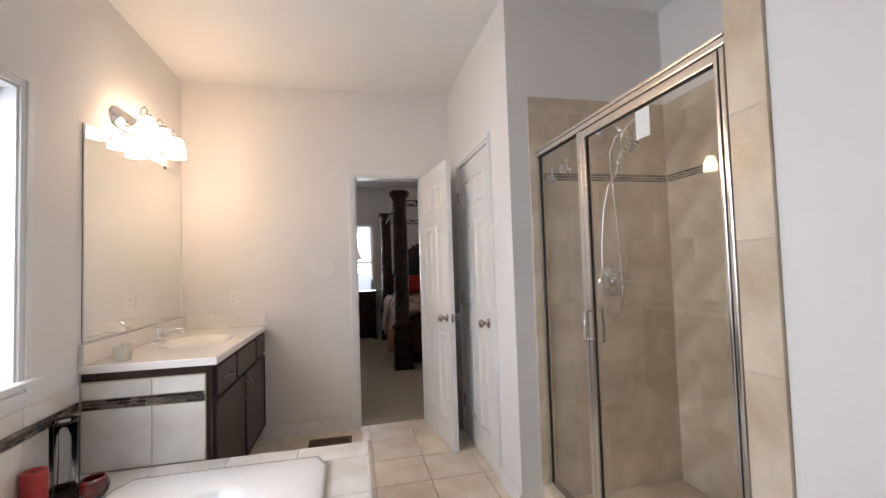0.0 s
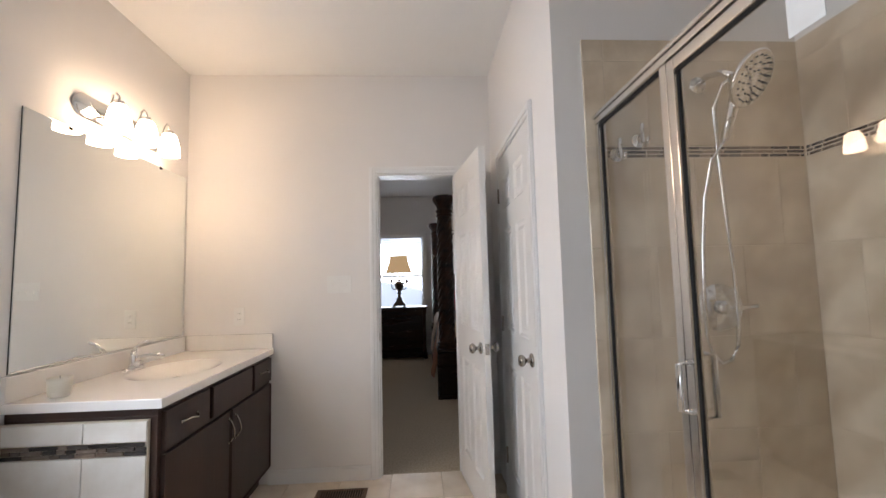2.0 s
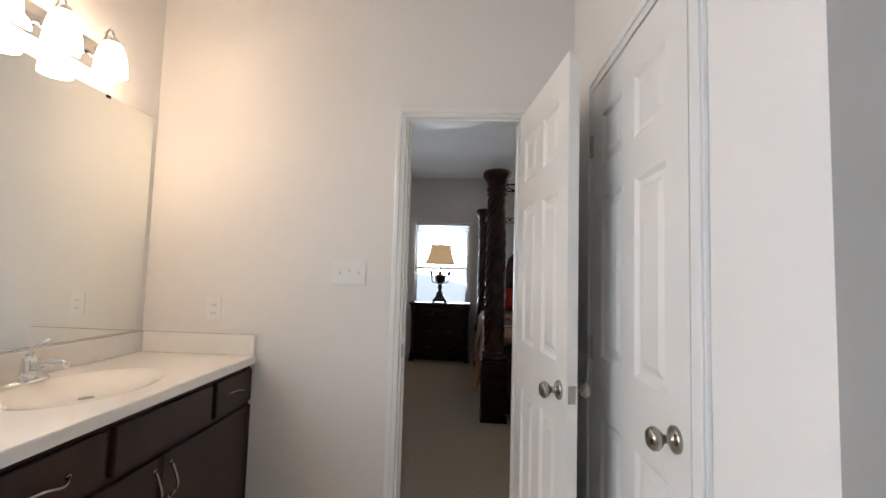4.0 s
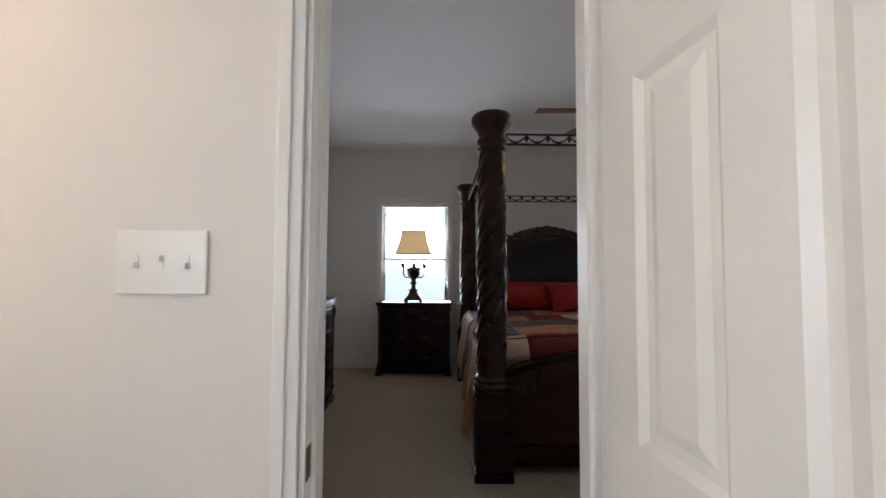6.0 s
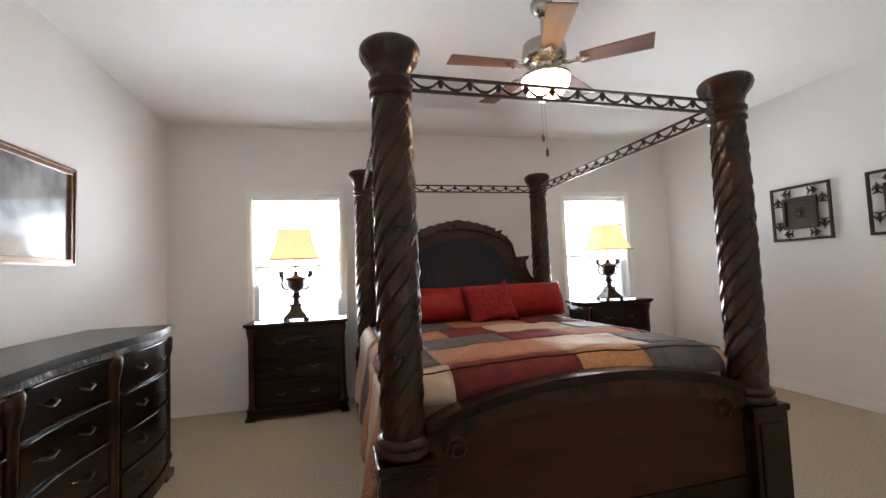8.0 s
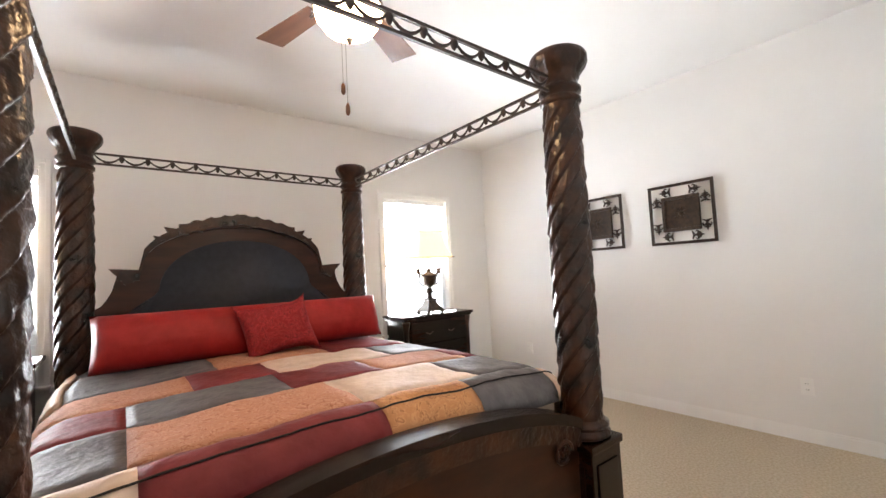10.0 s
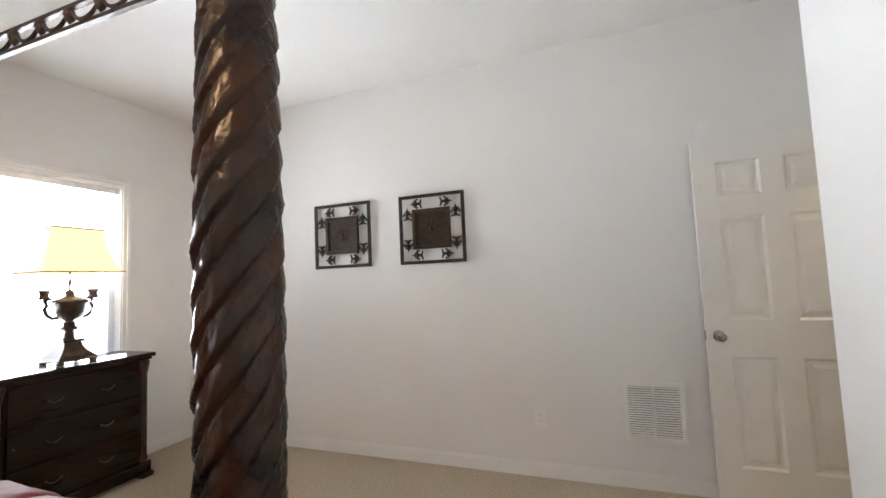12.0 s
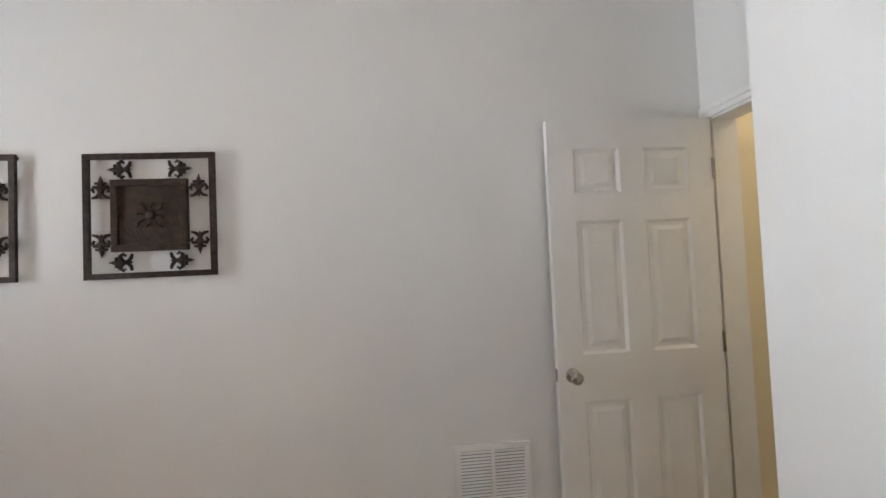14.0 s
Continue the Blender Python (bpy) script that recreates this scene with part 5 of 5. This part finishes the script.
# ---- east wall ----
def fleur(bm, at, turn):
    """A small cast fleur: a spear with two scrolls and a bar."""
    own = bmesh.new()
    lathe([(0.0, 0.064), (0.007, 0.044), (0.012, 0.026), (0.008, 0.0), (0.011, -0.014), (0.0, -0.036)], 8, bm=own)
    for s in (-1, 1):
        tube([(0, 0, 0.0), (0, s * 0.012, 0.014), (0, s * 0.026, 0.016), (0, s * 0.034, 0.004), (0, s * 0.026, -0.006)], [0.009, 0.009, 0.008, 0.007, 0.005], 6, own)
        tube([(0, 0, -0.012), (0, s * 0.018, -0.026), (0, s * 0.034, -0.030)], [0.0075, 0.007, 0.005], 6, own)
        tube([(0, s * 0.004, 0.03), (0, s * 0.022, 0.030)], 0.006, 6, own)
    bmesh.ops.transform(own, matrix=pose(*at, turn, 0, 0), verts=own.verts)
    merge(bm, own)


def wall_art(y, z):
    t = thing("wall_art_panel", "square dark iron wall art with scrollwork and embossed centre plaque", "wall art", group="iron wall panels", at=(EX, y, z))
    w = 0.257
    fr = bmesh.new()
    for q in ((-w, w, w - 0.024, w), (-w, w, -w, -w + 0.024), (-w, -w + 0.024, -w + 0.024, w - 0.024), (w - 0.024, w, -w + 0.024, w - 0.024)):
        box(-0.028, -0.014, *q, 0.002, fr)
    part("frame", fr, IRON, t)
    part("spacer", merge(box(-0.014, -0.001, w - 0.02, w - 0.006, w - 0.02, w - 0.006), box(-0.014, -0.001, -w + 0.006, -w + 0.02, w - 0.02, w - 0.006)), IRON, t)
    c = 0.148
    pf = bmesh.new()
    for q in ((-c, c, c - 0.028, c), (-c, c, -c, -c + 0.028), (-c, -c + 0.028, -c + 0.028, c - 0.028), (c - 0.028, c, -c + 0.028, c - 0.028)):
        box(-0.036, -0.012, *q, 0.006, pf)
    pl = part("plaque_frame", pf, BRONZE, t, "raised bronze plaque frame")
    part("plaque", box(-0.024, -0.014, -c + 0.026, c - 0.026, -c + 0.026, c - 0.026), BRONZE, pl, "embossed bronze plaque")
    ro = bmesh.new()
    lathe([(0.02, 0.0), (0.016, -0.006), (0.0, -0.009)], 16, (-0.024, 0, 0), ro, "x")
    for k in range(8):
        a = math.pi * k / 4
        r = 0.07 if k % 2 else 0.045
        tube([(-0.025, 0.025 * math.cos(a), 0.025 * math.sin(a)), (-0.029, 0.05 * math.cos(a + 0.25), 0.05 * math.sin(a + 0.25)), (-0.025, r * math.cos(a), r * math.sin(a))], [0.003, 0.004, 0.002], 6, ro)
    part("rosette", ro, BRONZE, pl, "embossed rosette", True)
    for s in (-1, 1):
        for k in (-1, 1):
            m0 = (w - 0.024 + c) / 2
            for at, turn in (((-0.021, k * 0.105, s * m0), -90 * k), ((-0.021, s * m0, k * 0.105), 0 if k > 0 else 180)):
                bm = bmesh.new()
                fleur(bm, at, turn)
                part("fleur", bm, IRON, t, "", True)
    return t


wall_art(2.236, 1.678)
wall_art(3.0, 1.682)

g = thing("return_air_grille", "white louvred return air grille low on the wall", "air grille", at=(EX, 0.856, 0.455))
fr = bmesh.new()
w, h = 0.168, 0.175
for q in ((-w, w, h - 0.026, h), (-w, w, -h, -h + 0.026), (-w, -w + 0.026, -h + 0.026, h - 0.026), (w - 0.026, w, -h + 0.026, h - 0.026), (-0.008, 0.008, -h + 0.026, h - 0.026)):
    box(-0.010, -0.001, *q, 0.002, fr)
part("frame", fr, PLASTIC, g)
# grey sheet standing in for the shade between the louvres
part("backing", box(-0.002, -0.0008, -w + 0.02, w - 0.02, -h + 0.02, h - 0.02), VENTGREY, g)
first = None
for i in range(21):
    z = -h + 0.034 + i * 0.0141
    for a0, a1 in ((-w + 0.026, -0.008), (0.008, w - 0.026)):
        own = bmesh.new()
        v = [own.verts.new(p) for p in ((-0.009, a0, z - 0.003), (-0.009, a1, z - 0.003), (-0.003, a1, z + 0.004), (-0.003, a0, z + 0.004))]
        u = [own.verts.new(p) for p in ((-0.008, a0, z - 0.0042), (-0.008, a1, z - 0.0042), (-0.0022, a1, z + 0.0028), (-0.0022, a0, z + 0.0028))]
        own.faces.new(v)
        own.faces.new(u)
        for k in range(4):
            own.faces.new((v[k], v[(k + 1) % 4], u[(k + 1) % 4], u[k]))
        part("louvre", own, PLASTIC, g)
wall_plate("wall_outlet", "white duplex outlet plate low on the bedroom wall", (EX - 0.0005, 1.535, 0.375), "-x", 0.072, 0.117, sockets=2)
wall_plate("wall_outlet", "white duplex outlet plate low on the bedroom wall", (EX - 0.0005, 3.98, 0.375), "-x", 0.072, 0.117, sockets=2)
# added light, out of view, only to brighten the hallway past the door
h = thing("hall_light", "round unseen light added to brighten the hallway", "ceiling light", at=(4.0, -1.2, BED_H))
part("diffuser", lathe([(0.15, 0.0), (0.15, -0.02), (0.12, -0.06), (0.0, -0.075)], 32), material("hall_fill_glow", (0.9, 0.85, 0.75), 0.4, emit=(1.0, 0.84, 0.6), power=HALL_FILL), h, "", True)

# ---- tiles, last ----
TILES = {}


def tile(name, parent, mat, x0, x1, y0, y1, z0, z1):
    """One tile, sharing its mesh with others of the same size."""
    d = tuple(round(v, 4) for v in (x1 - x0, y1 - y0, z1 - z0))
    key = (d, mat.name)
    if key not in TILES:
        flat = min(range(3), key=lambda i: d[i])
        bv = 0.0015
        own = box(-d[0] / 2, d[0] / 2, -d[1] / 2, d[1] / 2, -d[2] / 2, d[2] / 2)
        bmesh.ops.bevel(own, geom=own.edges[:], offset=bv, segments=1, affect="EDGES")
        TILES[key] = mesh_of(own)
        TILES[key].materials.append(mat)
    o = new(name, TILES[key])
    o.parent = parent
    o.location = ((x0 + x1) / 2, (y0 + y1) / 2, (z0 + z1) / 2)
    return o


def mosaic(parent, axis, face, out, a0, a1, z0, z1, mats, rng):
    rows = 3
    hh = (z1 - z0) / rows
    for r in range(rows):
        a = a0
        while a < a1 - 0.004:
            L = min(rng.choice((0.035, 0.05, 0.075, 0.10)), a1 - a)
            p = sorted((face, face + out * 0.008))
            q = (a + 0.0012, a + L - 0.0012)
            if q[1] - q[0] > 0.004:
                m0 = mats[0] if rng.random() < 0.6 else mats[1]
                if axis == "y":
                    tile("mosaic_tile", parent, m0, *q, *p, z0 + r * hh + 0.001, z0 + (r + 1) * hh - 0.001)
                else:
                    tile("mosaic_tile", parent, m0, *p, *q, z0 + r * hh + 0.001, z0 + (r + 1) * hh - 0.001)
            a += L


rng = random.Random(4)
fl = bpy.data.objects["floor_bath"]
T = 0.33
for i in range(-5, 3):
    for j in range(-14, 1):
        x0, x1 = max(WX + 0.002, i * T + 0.03), min(CL - 0.002 if j * T > SY - 0.3 else SX - 0.055, i * T + T + 0.027)
        y0, y1 = max(SOUTH, j * T - 0.27), min(0.055, j * T + T - 0.273)
        if x1 - x0 > 0.02 and y1 - y0 > 0.02:
            tile("floor_tile", fl, FLOORTILE, x0 + 0.0015, x1 - 0.0015, y0 + 0.0015, y1 - 0.0015, -0.0085, -0.0005)
ROWZ = ((0.03, 0.40), (0.4015, 0.73), (0.7315, 1.06), (1.0615, 1.389), (1.3905, 1.722), (1.770, 2.10), (2.1015, 2.185))
north, east, south, strip = (bpy.data.objects[n] for n in ("wall_shower_north", "wall_shower_east", "wall_shower_south", "wall_bath_east"))
for r, (z0, z1) in enumerate(ROWZ):
    edge = [0.868, 0.948] + [0.951 + k * 0.33 + (0.165 if r % 2 else 0) for k in range(-1, 4)]
    cuts = sorted({0.868, 0.9495, *[c for c in edge if 0.97 < c < SB - 0.04], SB - 0.009})
    for a, b in zip(cuts, cuts[1:]):
        tile("tile", north, SHOWERTILE, a + 0.0007, b - 0.0007, SY - 0.008, SY + 0.001, z0, z1)
    cuts = [SY - 0.009]
    while cuts[-1] - 0.33 > -2.63:
        cuts.append(cuts[-1] - (0.165 if len(cuts) == 1 and r % 2 else 0.33))
    cuts.append(-2.641)
    for a, b in zip(cuts, cuts[1:]):
        tile("tile", east, SHOWERTILE, SB - 0.008, SB + 0.001, b + 0.0007, a - 0.0007, z0, z1)
    for a, b in ((SX + 0.10, 1.35), (1.35, SB - 0.009)):
        tile("tile", south, SHOWERTILE, a + 0.0007, b - 0.0007, -2.651, -2.642, z0, z1)
part("grout", box(0.869, SB - 0.0066, SY - 0.0066, SY - 0.0005, 0.031, 2.184), TILEGROUT, north)
part("grout", box(SB - 0.0066, SB - 0.0005, -2.64, SY - 0.0067, 0.031, 2.184), TILEGROUT, east)
part("grout", box(SX - 0.0235, SX + 0.088, -2.6505, -2.5485, 0.001, 2.249), TILEGROUT, strip)
mosaic(north, "y", SY + 0.001, -1, 0.951, SB - 0.01, 1.724, 1.768, (MOSAIC_B, MOSAIC), rng)
mosaic(east, "x", SB + 0.001, -1, -2.64, SY - 0.01, 1.724, 1.768, (MOSAIC_B, MOSAIC), rng)
for k in range(7):
    tile("tile", strip, SHOWERTILE, SX - 0.025, SX + 0.09, -2.651, -2.547, 0.33 * k, min(0.33 * k + 0.3285, 2.25))

end = bpy.data.objects["vanity_end_panel"]
for z0, z1 in ((0.384, 0.660), (0.713, 0.786)):
    for a, b in ((WX + 0.011, -1.02), (-1.02, -0.79)):
        tile("tile", end, DECKTILE, a + 0.0015, b - 0.0015, -1.194, -1.186, z0, z1)
mosaic(end, "y", -1.186, -1, WX + 0.012, -0.792, 0.663, 0.710, (MOSAIC, MOSAIC_B), rng)
west = bpy.data.objects["wall_west"]
y = -1.196
while y > -3.25:
    for z0, z1 in ((0.384, 0.660), (0.713, 0.786)):
        tile("tile", west, DECKTILE, WX + 0.0005, WX + 0.0085, y - 0.3285, y - 0.0015, z0, z1)
    y -= 0.33
mosaic(west, "x", WX + 0.0005, 1, y, -1.198, 0.663, 0.710, (MOSAIC, MOSAIC_B), rng)
x = WX + 0.010
xs = [x, -1.0, -0.68, -0.36, -0.03]
for a, b in zip(xs, xs[1:]):
    tile("tile", deck, DECKTILE, a + 0.0015, b - 0.0015, TY1 + 0.002, -1.196, DZ - 0.0085, DZ)
    tile("tile", deck, DECKTILE, a + 0.0015, b - 0.0015, -3.30, TY0 - 0.002, DZ - 0.0085, DZ)
y = TY1
while y > TY0 + 0.05:
    e0 = max(TY0, y - 0.33)
    tile("tile", deck, DECKTILE, TX1 + 0.002, -0.0305, e0 + 0.0015, y - 0.0015, DZ - 0.0085, DZ)
    tile("tile", deck, DECKTILE, WX + 0.010, TX0 - 0.002, e0 + 0.0015, y - 0.0015, DZ - 0.0085, DZ)
    tile("tile", deck, DECKTILE, -0.0315, -0.022, e0 + 0.0015, y - 0.0015, 0.003, DZ - 0.001)
    y -= 0.33
tile("tile", deck, DECKTILE, -0.0315, -0.022, TY1 + 0.0015, -1.187, 0.003, DZ - 0.001)
